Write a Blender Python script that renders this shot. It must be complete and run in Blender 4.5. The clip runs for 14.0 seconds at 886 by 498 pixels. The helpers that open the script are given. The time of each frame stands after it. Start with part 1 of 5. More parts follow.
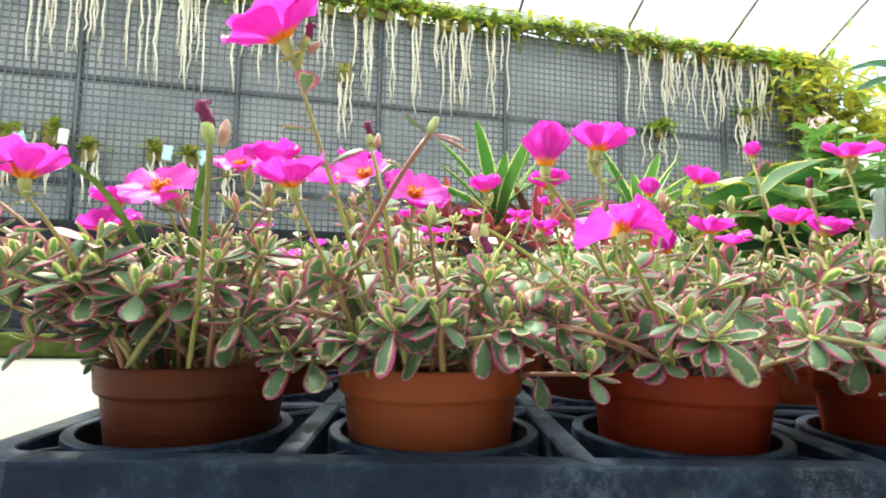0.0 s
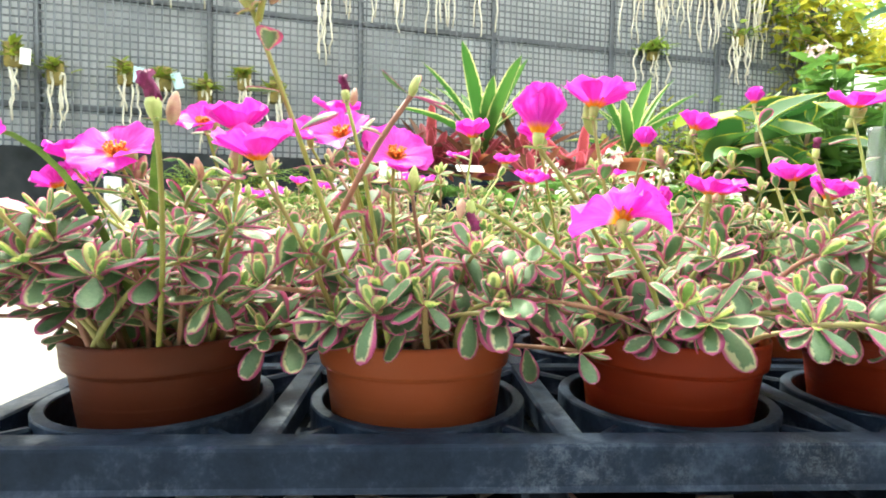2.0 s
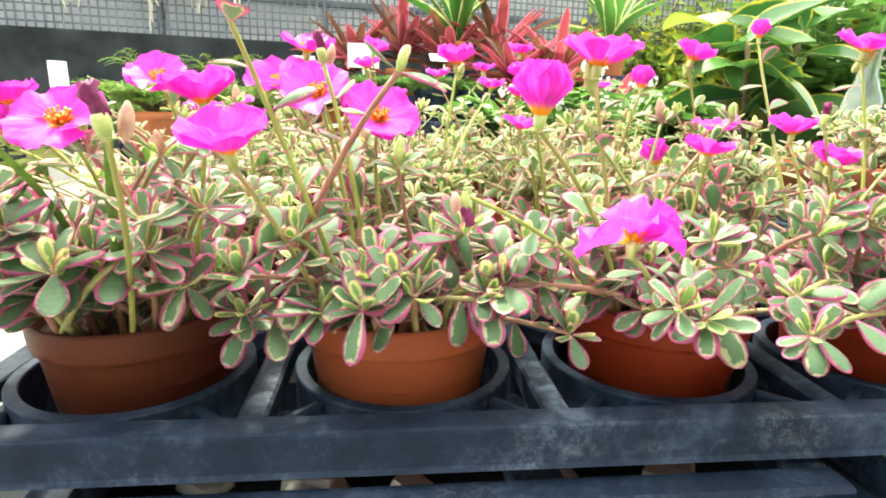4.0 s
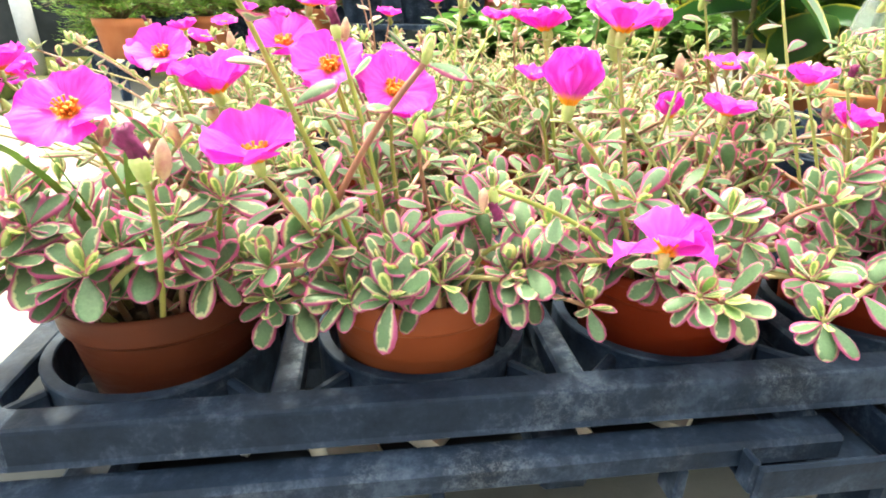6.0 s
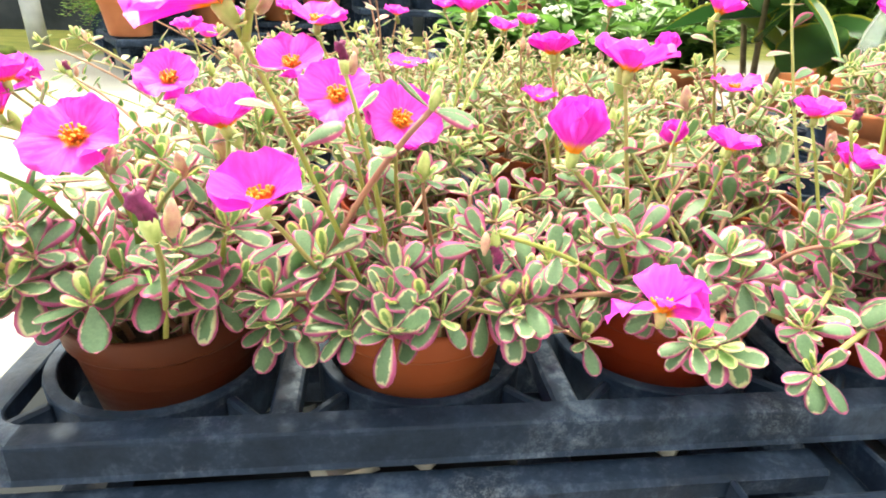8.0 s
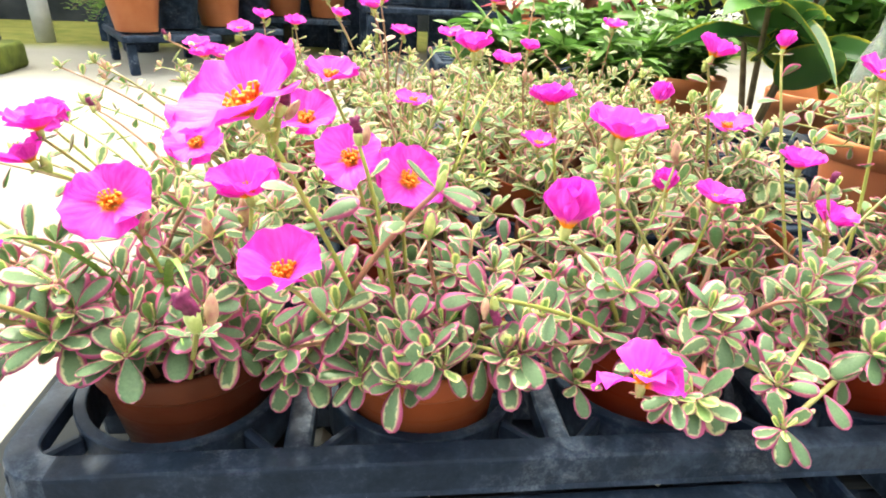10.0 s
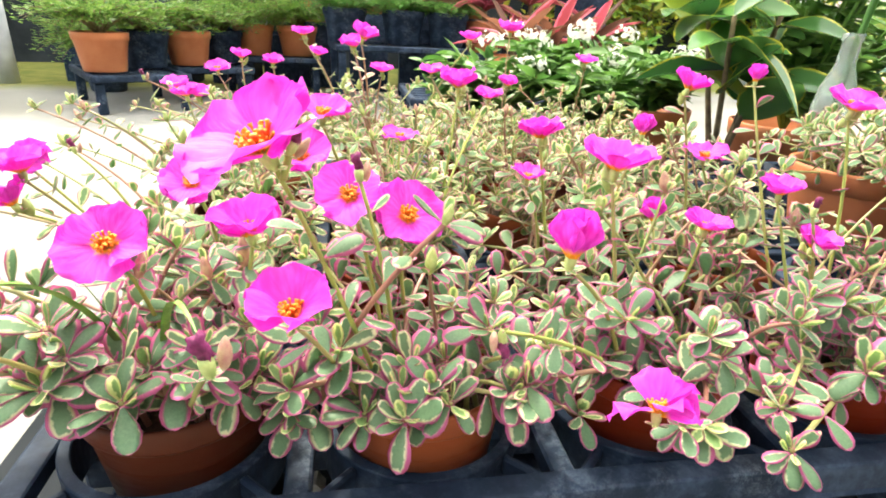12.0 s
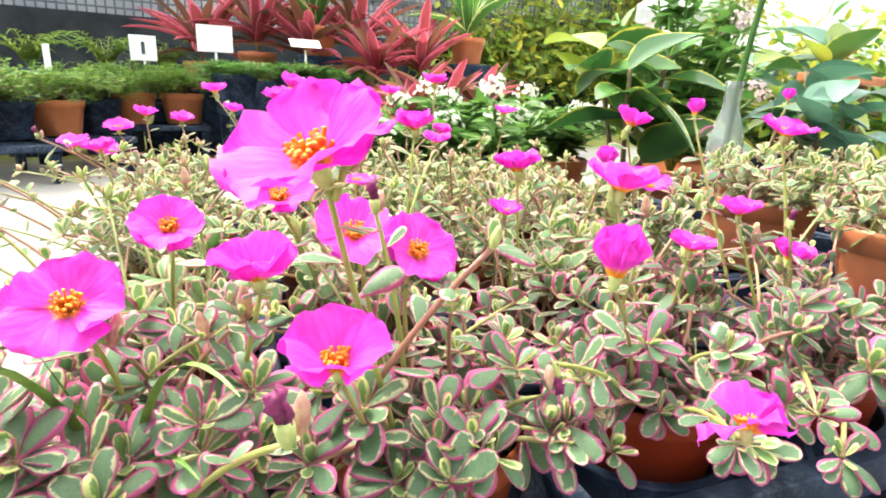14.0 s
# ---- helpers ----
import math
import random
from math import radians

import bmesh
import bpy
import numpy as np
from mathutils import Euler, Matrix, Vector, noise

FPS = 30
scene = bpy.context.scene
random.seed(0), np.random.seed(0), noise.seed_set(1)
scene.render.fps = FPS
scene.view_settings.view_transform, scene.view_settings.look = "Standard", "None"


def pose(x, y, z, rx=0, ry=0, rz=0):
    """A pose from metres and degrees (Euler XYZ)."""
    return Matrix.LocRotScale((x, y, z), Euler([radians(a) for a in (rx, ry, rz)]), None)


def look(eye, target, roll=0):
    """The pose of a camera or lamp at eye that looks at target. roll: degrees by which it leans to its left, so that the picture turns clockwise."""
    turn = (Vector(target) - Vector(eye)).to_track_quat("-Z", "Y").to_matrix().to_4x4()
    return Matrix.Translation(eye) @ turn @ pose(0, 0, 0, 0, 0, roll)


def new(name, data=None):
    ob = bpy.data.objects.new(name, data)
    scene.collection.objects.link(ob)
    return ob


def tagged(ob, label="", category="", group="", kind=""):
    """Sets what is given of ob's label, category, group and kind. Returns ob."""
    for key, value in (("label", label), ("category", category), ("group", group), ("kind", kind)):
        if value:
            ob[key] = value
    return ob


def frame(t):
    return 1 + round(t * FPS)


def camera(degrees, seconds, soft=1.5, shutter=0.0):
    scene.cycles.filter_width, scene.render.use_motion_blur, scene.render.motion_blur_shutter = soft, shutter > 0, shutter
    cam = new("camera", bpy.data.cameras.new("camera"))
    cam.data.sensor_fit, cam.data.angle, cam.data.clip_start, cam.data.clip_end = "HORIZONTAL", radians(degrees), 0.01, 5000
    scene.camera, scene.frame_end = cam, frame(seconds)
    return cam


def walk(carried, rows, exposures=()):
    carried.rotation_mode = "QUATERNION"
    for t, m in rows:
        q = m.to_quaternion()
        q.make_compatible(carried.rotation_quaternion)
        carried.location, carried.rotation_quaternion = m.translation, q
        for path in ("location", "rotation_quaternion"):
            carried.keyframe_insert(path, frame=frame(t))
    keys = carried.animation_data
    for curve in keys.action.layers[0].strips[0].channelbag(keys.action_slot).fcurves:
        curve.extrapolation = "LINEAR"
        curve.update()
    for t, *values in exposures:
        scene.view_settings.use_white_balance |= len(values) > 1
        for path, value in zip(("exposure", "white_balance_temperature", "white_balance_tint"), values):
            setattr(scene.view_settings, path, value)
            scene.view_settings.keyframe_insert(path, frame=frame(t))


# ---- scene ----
cam = camera(76.8, 14.0, soft=1.9)
PATH = [
    (0, (0.014, 0.011, 0.071), (-0.068, 2.001, 0.251), 1.1),
    (0.5, (0.014, 0.013, 0.072), (-0.062, 2.006, 0.22), 1.2),
    (1, (0.014, 0.017, 0.077), (-0.05, 2.014, 0.167), 1.0),
    (1.5, (0.013, 0.021, 0.084), (-0.035, 2.02, 0.096), 0.9),
    (2, (0.014, 0.028, 0.093), (-0.014, 2.026, 0.007), 0.9),
    (2.5, (0.013, 0.035, 0.103), (-0.008, 2.022, -0.121), 1.0),
    (3, (0.01, 0.041, 0.111), (0.019, 2.017, -0.201), 1.1),
    (3.2, (0.01, 0.043, 0.115), (0.04, 2.013, -0.229), 1.1),
    (5.3, (-0.008, 0.05, 0.155), (0.096, 1.911, -0.57), 1.9),
    (5.5, (-0.009, 0.051, 0.158), (0.098, 1.896, -0.606), 1.8),
    (6, (-0.009, 0.056, 0.163), (0.111, 1.886, -0.635), 0.8),
    (6.5, (-0.006, 0.06, 0.168), (0.121, 1.879, -0.653), 0.8),
    (7, (-0.007, 0.061, 0.174), (0.111, 1.881, -0.646), 1.6),
    (7.5, (-0.008, 0.064, 0.175), (0.108, 1.876, -0.664), 2.1),
    (8, (-0.01, 0.062, 0.183), (0.112, 1.869, -0.664), 2.7),
    (8.2, (-0.011, 0.058, 0.189), (0.105, 1.866, -0.659), 2.9),
    (10.3, (-0.014, 0.056, 0.218), (0.109, 1.85, -0.657), 3.6),
    (10.5, (-0.015, 0.057, 0.217), (0.116, 1.856, -0.647), 3.6),
    (11, (-0.018, 0.058, 0.22), (0.117, 1.872, -0.611), 3.4),
    (11.5, (-0.022, 0.056, 0.221), (0.147, 1.883, -0.577), 3.6),
    (12, (-0.026, 0.058, 0.217), (0.185, 1.894, -0.546), 3.0),
    (12.5, (-0.033, 0.065, 0.211), (0.229, 1.907, -0.523), 2.2),
    (13, (-0.037, 0.076, 0.202), (0.298, 1.918, -0.503), 1.9),
    (13.5, (-0.052, 0.086, 0.196), (0.408, 1.932, -0.42), 1.7),
    (14, (-0.074, 0.085, 0.196), (0.5, 1.923, -0.346), 2.1),
]
walk(cam, [(t, look(eye, target, roll)) for t, eye, target, roll in PATH], [(0.0, 1.72, 6700, -2.0), (1.5, 1.88, 6800, -2.0), (3.0, 2.32, 6950, -1.5), (6.0, 2.32, 7250, -1.0), (8.0, 2.26, 7350, -0.5), (11.0, 2.02, 7050, 2.0), (14.0, 2.00, 6600, 5.0)])

# ---- light ----
SUN_TO = Vector((-0.30, 0.52, 0.80)).normalized()
world = bpy.data.worlds.new("sky")
scene.world = world
world.use_nodes = True
wn = world.node_tree
sky = wn.nodes.new("ShaderNodeTexSky")
sky.sky_type = "NISHITA"
sky.sun_disc = False
sky.sun_elevation = math.asin(SUN_TO.z)
sky.sun_rotation = math.atan2(SUN_TO.x, SUN_TO.y)
sky.air_density, sky.dust_density, sky.ozone_density = 1.0, 4.0, 1.0
wn.links.new(sky.outputs[0], wn.nodes["Background"].inputs[0])
wn.nodes["Background"].inputs[1].default_value = 0.15
sun_data = bpy.data.lights.new("sun", "SUN")
sun_data.energy, sun_data.angle, sun_data.color = 4.4, radians(5.0), (1.0, 0.95, 0.86)
sun = new("sun", sun_data)
sun.matrix_world = look(SUN_TO * 20, (0, 0, 0))


# ---- materials ----
def base_mat(name, rough=0.6, spec=0.5, metal=0.0):
    m = bpy.data.materials.new(name)
    m.use_nodes = True
    nt = m.node_tree
    b = nt.nodes["Principled BSDF"]
    b.inputs["Roughness"].default_value = rough
    b.inputs["Specular IOR Level"].default_value = spec
    b.inputs["Metallic"].default_value = metal
    return m, nt, b


def node(nt, kind, **values):
    n = nt.nodes.new(kind)
    for k, v in values.items():
        n.inputs[k].default_value = v
    return n


def ramp(nt, fac, stops, mode="LINEAR"):
    r = nt.nodes.new("ShaderNodeValToRGB")
    r.color_ramp.interpolation = mode
    e = r.color_ramp.elements
    while len(e) < len(stops):
        e.new(0.5)
    for el, (p, c) in zip(e, stops):
        el.position, el.color = p, (*c, 1)
    nt.links.new(fac, r.inputs[0])
    return r.outputs[0]


def mix(nt, fac, a, b, mode="MIX"):
    n = nt.nodes.new("ShaderNodeMix")
    n.data_type, n.blend_type = "RGBA", mode
    for sock, v in ((n.inputs[0], fac), (n.inputs[6], a), (n.inputs[7], b)):
        if hasattr(v, "is_linked"):
            nt.links.new(v, sock)
        elif isinstance(v, tuple):
            sock.default_value = (*v, 1)
        else:
            sock.default_value = v
    return n.outputs[2]


def calc(nt, op, a, b=0.0, c=0.0):
    n = nt.nodes.new("ShaderNodeMath")
    n.operation = op
    for i, v in enumerate((a, b, c)):
        if hasattr(v, "is_linked"):
            nt.links.new(v, n.inputs[i])
        else:
            n.inputs[i].default_value = v
    return n.outputs[0]


def coords(nt):
    return nt.nodes.new("ShaderNodeTexCoord").outputs["Object"]


def noise_tex(nt, scale, detail=4.0, rough=0.55, vec=None, stretch=None):
    n = node(nt, "ShaderNodeTexNoise", Scale=scale, Detail=detail, Roughness=rough)
    v = vec or coords(nt)
    if stretch:
        mp = nt.nodes.new("ShaderNodeMapping")
        mp.inputs["Scale"].default_value = stretch
        nt.links.new(v, mp.inputs[0])
        v = mp.outputs[0]
    nt.links.new(v, n.inputs["Vector"])
    return n.outputs["Fac"]


def bump(nt, b, height, strength=0.3, dist=0.001):
    n = node(nt, "ShaderNodeBump", Strength=strength, Distance=dist)
    nt.links.new(height, n.inputs["Height"])
    nt.links.new(n.outputs[0], b.inputs["Normal"])


def chance(nt):
    """A number from 0 to 1 that differs from piece to piece."""
    a = nt.nodes.new("ShaderNodeObjectInfo").outputs["Random"]
    g = nt.nodes.new("ShaderNodeNewGeometry").outputs["Random Per Island"]
    return calc(nt, "FRACT", calc(nt, "ADD", a, g))


def see_through(nt, b, col, amount):
    """Lets light pass through thin living tissue."""
    t = nt.nodes.new("ShaderNodeBsdfTranslucent")
    if hasattr(col, "is_linked"):
        nt.links.new(col, t.inputs[0])
    else:
        t.inputs[0].default_value = (*col, 1)
    m = nt.nodes.new("ShaderNodeMixShader")
    m.inputs[0].default_value = amount
    nt.links.new(b.outputs[0], m.inputs[1])
    nt.links.new(t.outputs[0], m.inputs[2])
    nt.links.new(m.outputs[0], nt.nodes["Material Output"].inputs[0])


def mottled(name, dark, light, scale, rough=0.6, spec=0.5, fine=None, strength=0.3, dist=0.001, per_piece=0.0):
    m, nt, b = base_mat(name, rough, spec)
    col = ramp(nt, noise_tex(nt, scale), [(0.3, dark), (0.7, light)])
    if per_piece:
        col = mix(nt, calc(nt, "MULTIPLY", chance(nt), per_piece), col, dark)
    nt.links.new(col, b.inputs["Base Color"])
    bump(nt, b, noise_tex(nt, fine or scale * 6), strength, dist)
    return m


def leaf_material(name, green, green2, cream, pink, edge=0.90, cream_at=0.62, through_amount=0.40):
    m, nt, b = base_mat(name, 0.42, 0.45)
    sep = nt.nodes.new("ShaderNodeSeparateXYZ")
    nt.links.new(nt.nodes.new("ShaderNodeTexCoord").outputs["UV"], sep.inputs[0])
    u, v = sep.outputs[0], sep.outputs[1]
    av = calc(nt, "ABSOLUTE", calc(nt, "MULTIPLY_ADD", v, 2.0, -1.0))
    au = calc(nt, "POWER", calc(nt, "ABSOLUTE", calc(nt, "MULTIPLY_ADD", u, 2.0, -1.0)), 3.0)
    e = calc(nt, "MAXIMUM", av, au)
    rnd = chance(nt)
    n1 = noise_tex(nt, 330.0, 4, 0.65)
    n2 = noise_tex(nt, 900.0, 2)
    wob = calc(nt, "MULTIPLY_ADD", n1, 0.9, -0.45)
    e2 = calc(nt, "ADD", calc(nt, "ADD", e, wob), calc(nt, "MULTIPLY_ADD", rnd, 0.36, -0.22))
    g = mix(nt, n2, green, green2)
    g = mix(nt, calc(nt, "MULTIPLY", rnd, 0.5), g, green2)
    col = mix(nt, ramp(nt, e2, [(cream_at - 0.05, (0, 0, 0)), (cream_at + 0.05, (1, 1, 1))]), g, cream)
    pk = calc(nt, "ADD", e, calc(nt, "MULTIPLY_ADD", calc(nt, "FRACT", calc(nt, "MULTIPLY", rnd, 7.31)), 0.30, -0.12))
    col = mix(nt, ramp(nt, pk, [(edge - 0.10, (0, 0, 0)), (edge + 0.06, (1, 1, 1))]), col, pink)
    nt.links.new(col, b.inputs["Base Color"])
    bump(nt, b, n2, 0.25, 0.0006)
    see_through(nt, b, col, through_amount)
    return m


LEAF = leaf_material("variegated_leaf", (0.12, 0.235, 0.12), (0.27, 0.42, 0.23), (0.82, 0.82, 0.52), (0.78, 0.19, 0.42), 0.77, 0.63, 0.54)
LEAF_YOUNG = leaf_material("young_leaf", (0.20, 0.35, 0.13), (0.37, 0.53, 0.21), (0.84, 0.87, 0.44), (0.76, 0.28, 0.40), 0.86, 0.46, 0.52)

# creamier, less pink leaf, also paler to brighten the rows behind the front one
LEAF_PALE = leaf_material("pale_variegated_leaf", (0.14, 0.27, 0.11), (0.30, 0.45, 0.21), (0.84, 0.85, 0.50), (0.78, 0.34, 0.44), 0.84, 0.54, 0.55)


def stem_material(name, stops):
    m, nt, b = base_mat(name, 0.4, 0.5)
    col = ramp(nt, chance(nt), stops)
    col = mix(nt, calc(nt, "MULTIPLY", noise_tex(nt, 300.0), 0.6), col, (0.38, 0.27, 0.12))
    nt.links.new(col, b.inputs["Base Color"])
    bump(nt, b, noise_tex(nt, 900.0), 0.2, 0.0005)
    return m


STEM = stem_material("fleshy_stem", [(0.0, (0.36, 0.12, 0.12)), (0.36, (0.38, 0.19, 0.13)), (0.52, (0.30, 0.30, 0.10)), (1.0, (0.32, 0.40, 0.12))])
STEM_RED = stem_material("red_shoot", [(0.0, (0.34, 0.10, 0.10)), (1.0, (0.40, 0.15, 0.12))])
STEM_GREEN = stem_material("green_flower_stem", [(0.0, (0.32, 0.38, 0.07)), (0.22, (0.36, 0.30, 0.10)), (0.5, (0.34, 0.43, 0.07)), (1.0, (0.42, 0.50, 0.11))])


def petal_material(name, body, light, throat):
    m, nt, b = base_mat(name, 0.5, 0.3)
    sep = nt.nodes.new("ShaderNodeSeparateXYZ")
    nt.links.new(nt.nodes.new("ShaderNodeTexCoord").outputs["UV"], sep.inputs[0])
    wv = node(nt, "ShaderNodeTexNoise", Scale=1.0, Detail=3.0)
    mp = nt.nodes.new("ShaderNodeMapping")
    mp.inputs["Scale"].default_value = (2.2, 11.0, 1.0)
    nt.links.new(nt.nodes.new("ShaderNodeTexCoord").outputs["UV"], mp.inputs[0])
    nt.links.new(mp.outputs[0], wv.inputs["Vector"])
    col = mix(nt, ramp(nt, wv.outputs["Fac"], [(0.35, (0, 0, 0)), (0.7, (1, 1, 1))]), body, light)
    col = mix(nt, calc(nt, "MULTIPLY", chance(nt), 0.4), col, light)
    k = calc(nt, "ADD", sep.outputs[0], calc(nt, "MULTIPLY_ADD", wv.outputs["Fac"], 0.16, -0.08))
    col = mix(nt, ramp(nt, k, [(0.10, (1, 1, 1)), (0.23, (0, 0, 0))]), col, throat)
    nt.links.new(col, b.inputs["Base Color"])
    bump(nt, b, wv.outputs["Fac"], 0.55, 0.0014)
    see_through(nt, b, col, 0.42)
    return m


PETAL = petal_material("magenta_petal", (0.70, 0.018, 0.48), (0.88, 0.10, 0.72), (0.94, 0.44, 0.03))
WITHERED = mottled("withered_petal", (0.10, 0.004, 0.04), (0.30, 0.02, 0.14), 400.0, 0.6)
STAMEN = mottled("orange_stamen", (0.80, 0.14, 0.005), (0.95, 0.40, 0.015), 700.0, 0.6)
HOOP = mottled("weathered_hoop_pipe", (0.16, 0.17, 0.18), (0.26, 0.27, 0.28), 12.0, 0.5)
CALYX = mottled("bud_green", (0.32, 0.40, 0.10), (0.54, 0.58, 0.22), 250.0, 0.45)
BUD_PINK = mottled("bud_pink", (0.42, 0.16, 0.14), (0.58, 0.40, 0.24), 250.0, 0.45)
GRASS = mottled("grass_blade", (0.10, 0.22, 0.03), (0.20, 0.36, 0.06), 200.0, 0.45)


def pot_material(name, dark, light):
    m, nt, b = base_mat(name, 0.5, 0.16)
    col = ramp(nt, noise_tex(nt, 18.0), [(0.3, dark), (0.75, light)])
    sc = noise_tex(nt, 60.0, 6, 0.7, stretch=(1, 1, 6))
    col = mix(nt, ramp(nt, sc, [(0.62, (0, 0, 0)), (0.84, (0.30, 0.30, 0.30))]), col, (0.36, 0.24, 0.17))
    nt.links.new(col, b.inputs["Base Color"])
    nt.links.new(ramp(nt, sc, [(0.3, (0.35, 0.35, 0.35)), (0.8, (0.6, 0.6, 0.6))]), b.inputs["Roughness"])
    bump(nt, b, noise_tex(nt, 240.0), 0.12, 0.0006)
    return m


POT_MATS = [pot_material("brown_plastic", (0.085, 0.020, 0.009), (0.115, 0.028, 0.012)),
            pot_material("terracotta_plastic", (0.28, 0.062, 0.022), (0.33, 0.080, 0.030)),
            pot_material("red_brown_plastic", (0.20, 0.020, 0.006), (0.245, 0.030, 0.009))]
POT_ORANGE = pot_material("orange_plastic", (0.50, 0.16, 0.07), (0.58, 0.22, 0.10))


def soil_material():
    m, nt, b = base_mat("potting_soil", 0.9, 0.2)
    col = ramp(nt, noise_tex(nt, 220.0, 6, 0.7), [(0.3, (0.03, 0.02, 0.013)), (0.75, (0.14, 0.09, 0.055))])
    nt.links.new(col, b.inputs["Base Color"])
    bump(nt, b, noise_tex(nt, 350.0, 6, 0.7), 0.9, 0.003)
    return m


SOIL = soil_material()


def tray_material():
    m, nt, b = base_mat("black_plastic", 0.5, 0.13)
    big = noise_tex(nt, 22.0, 6, 0.7)
    dust = noise_tex(nt, 130.0, 8, 0.8)
    patch = noise_tex(nt, 14.0, 3, 0.6)
    speck = noise_tex(nt, 1500.0, 4, 0.8)
    col = ramp(nt, big, [(0.32, (0.007, 0.012, 0.022)), (0.68, (0.025, 0.042, 0.076))])
    d = ramp(nt, calc(nt, "MULTIPLY", big, dust), [(0.25, (0, 0, 0)), (0.47, (0.40, 0.40, 0.40))])
    col = mix(nt, d, col, (0.145, 0.185, 0.245))
    chalk = calc(nt, "MULTIPLY", ramp(nt, patch, [(0.52, (0, 0, 0)), (0.72, (1, 1, 1))]), ramp(nt, calc(nt, "ADD", calc(nt, "MULTIPLY", dust, 0.6), calc(nt, "MULTIPLY", speck, 0.4)), [(0.48, (0, 0, 0)), (0.66, (0.5, 0.5, 0.5))]))
    col = mix(nt, chalk, col, (0.38, 0.42, 0.47))
    nt.links.new(col, b.inputs["Base Color"])
    nt.links.new(ramp(nt, dust, [(0.3, (0.40, 0.40, 0.40)), (0.7, (0.68, 0.68, 0.68))]), b.inputs["Roughness"])
    bump(nt, b, noise_tex(nt, 420.0, 5), 0.3, 0.0008)
    return m


TRAY = tray_material()


def concrete_material():
    m, nt, b = base_mat("concrete_floor", 0.85, 0.3)
    big = noise_tex(nt, 1.6, 6, 0.65)
    fine = noise_tex(nt, 60.0, 6, 0.7)
    col = ramp(nt, big, [(0.3, (0.200, 0.192, 0.172)), (0.7, (0.288, 0.280, 0.260))])
    col = mix(nt, calc(nt, "MULTIPLY", fine, 0.35), col, (0.240, 0.224, 0.192))
    sep = nt.nodes.new("ShaderNodeSeparateXYZ")
    nt.links.new(coords(nt), sep.inputs[0])
    far = calc(nt, "ADD", calc(nt, "SUBTRACT", sep.outputs[1], calc(nt, "MULTIPLY", sep.outputs[0], 0.23)), calc(nt, "MULTIPLY", big, 0.7))
    moss = ramp(nt, calc(nt, "MULTIPLY_ADD", far, 0.25, -0.2), [(0.72, (0, 0, 0)), (0.80, (1, 1, 1))])
    mcol = ramp(nt, noise_tex(nt, 9.0, 6), [(0.35, (0.10, 0.12, 0.02)), (0.7, (0.208, 0.192, 0.048))])
    col = mix(nt, moss, col, mcol)
    nt.links.new(col, b.inputs["Base Color"])
    bump(nt, b, fine, 0.5, 0.004)
    return m


CONCRETE = concrete_material()
BLOCK = mottled("grey_block_wall", (0.34, 0.36, 0.38), (0.55, 0.57, 0.59), 2.2, 0.9, 0.2, 40.0, 0.5, 0.005)
MATTE_BLACK = mottled("matte_black", (0.012, 0.014, 0.016), (0.04, 0.045, 0.05), 5.0, 0.9, 0.1)
WIRE = mottled("dark_plastic_mesh", (0.06, 0.07, 0.085), (0.15, 0.165, 0.185), 3.0, 0.6)
STEEL = mottled("galvanised_steel", (0.42, 0.43, 0.44), (0.6, 0.61, 0.62), 12.0, 0.45)
ROOT = mottled("pale_aerial_root", (0.50, 0.46, 0.36), (0.78, 0.75, 0.66), 8.0, 0.8, per_piece=0.3)
BARK = mottled("brown_moss_mount", (0.12, 0.09, 0.03), (0.34, 0.27, 0.08), 18.0, 0.9)
TAG_BLUE = mottled("pale_blue_tag", (0.50, 0.74, 0.86), (0.62, 0.84, 0.92), 20.0, 0.5)
WHITE = mottled("white_plastic", (0.78, 0.78, 0.76), (0.84, 0.84, 0.82), 15.0, 0.4)
INK = mottled("dark_ink", (0.03, 0.03, 0.04), (0.06, 0.06, 0.08), 30.0, 0.6)


def foliage(name, dark, light, through_amount=0.3, rough=0.45, edge=None, edge_at=0.8):
    m, nt, b = base_mat(name, rough, 0.4)
    col = mix(nt, chance(nt), dark, light)
    col = mix(nt, calc(nt, "MULTIPLY", noise_tex(nt, 25.0), 0.5), col, dark)
    if edge:
        sep = nt.nodes.new("ShaderNodeSeparateXYZ")
        nt.links.new(nt.nodes.new("ShaderNodeTexCoord").outputs["UV"], sep.inputs[0])
        av = calc(nt, "ABSOLUTE", calc(nt, "MULTIPLY_ADD", sep.outputs[1], 2.0, -1.0))
        av = calc(nt, "ADD", av, calc(nt, "MULTIPLY_ADD", noise_tex(nt, 30.0), 0.5, -0.25))
        col = mix(nt, ramp(nt, av, [(edge_at - 0.05, (0, 0, 0)), (edge_at + 0.05, (1, 1, 1))]), col, edge)
    nt.links.new(col, b.inputs["Base Color"])
    see_through(nt, b, col, through_amount)
    return m


JUNIPER = foliage("juniper_green", (0.07, 0.17, 0.028), (0.32, 0.46, 0.09), 0.45)
FERN = foliage("fern_yellow_green", (0.16, 0.24, 0.03), (0.40, 0.44, 0.06), 0.4)
VINE = foliage("vine_green", (0.16, 0.28, 0.045), (0.42, 0.54, 0.10), 0.5)
VINE_YELLOW = foliage("vine_yellow", (0.34, 0.36, 0.05), (0.68, 0.60, 0.07), 0.45)
CORDY = foliage("cordyline_red", (0.20, 0.04, 0.04), (0.50, 0.08, 0.12), 0.45, edge=(0.70, 0.16, 0.24))
CORDY_DARK = foliage("cordyline_bronze", (0.10, 0.045, 0.03), (0.30, 0.13, 0.07), 0.4)
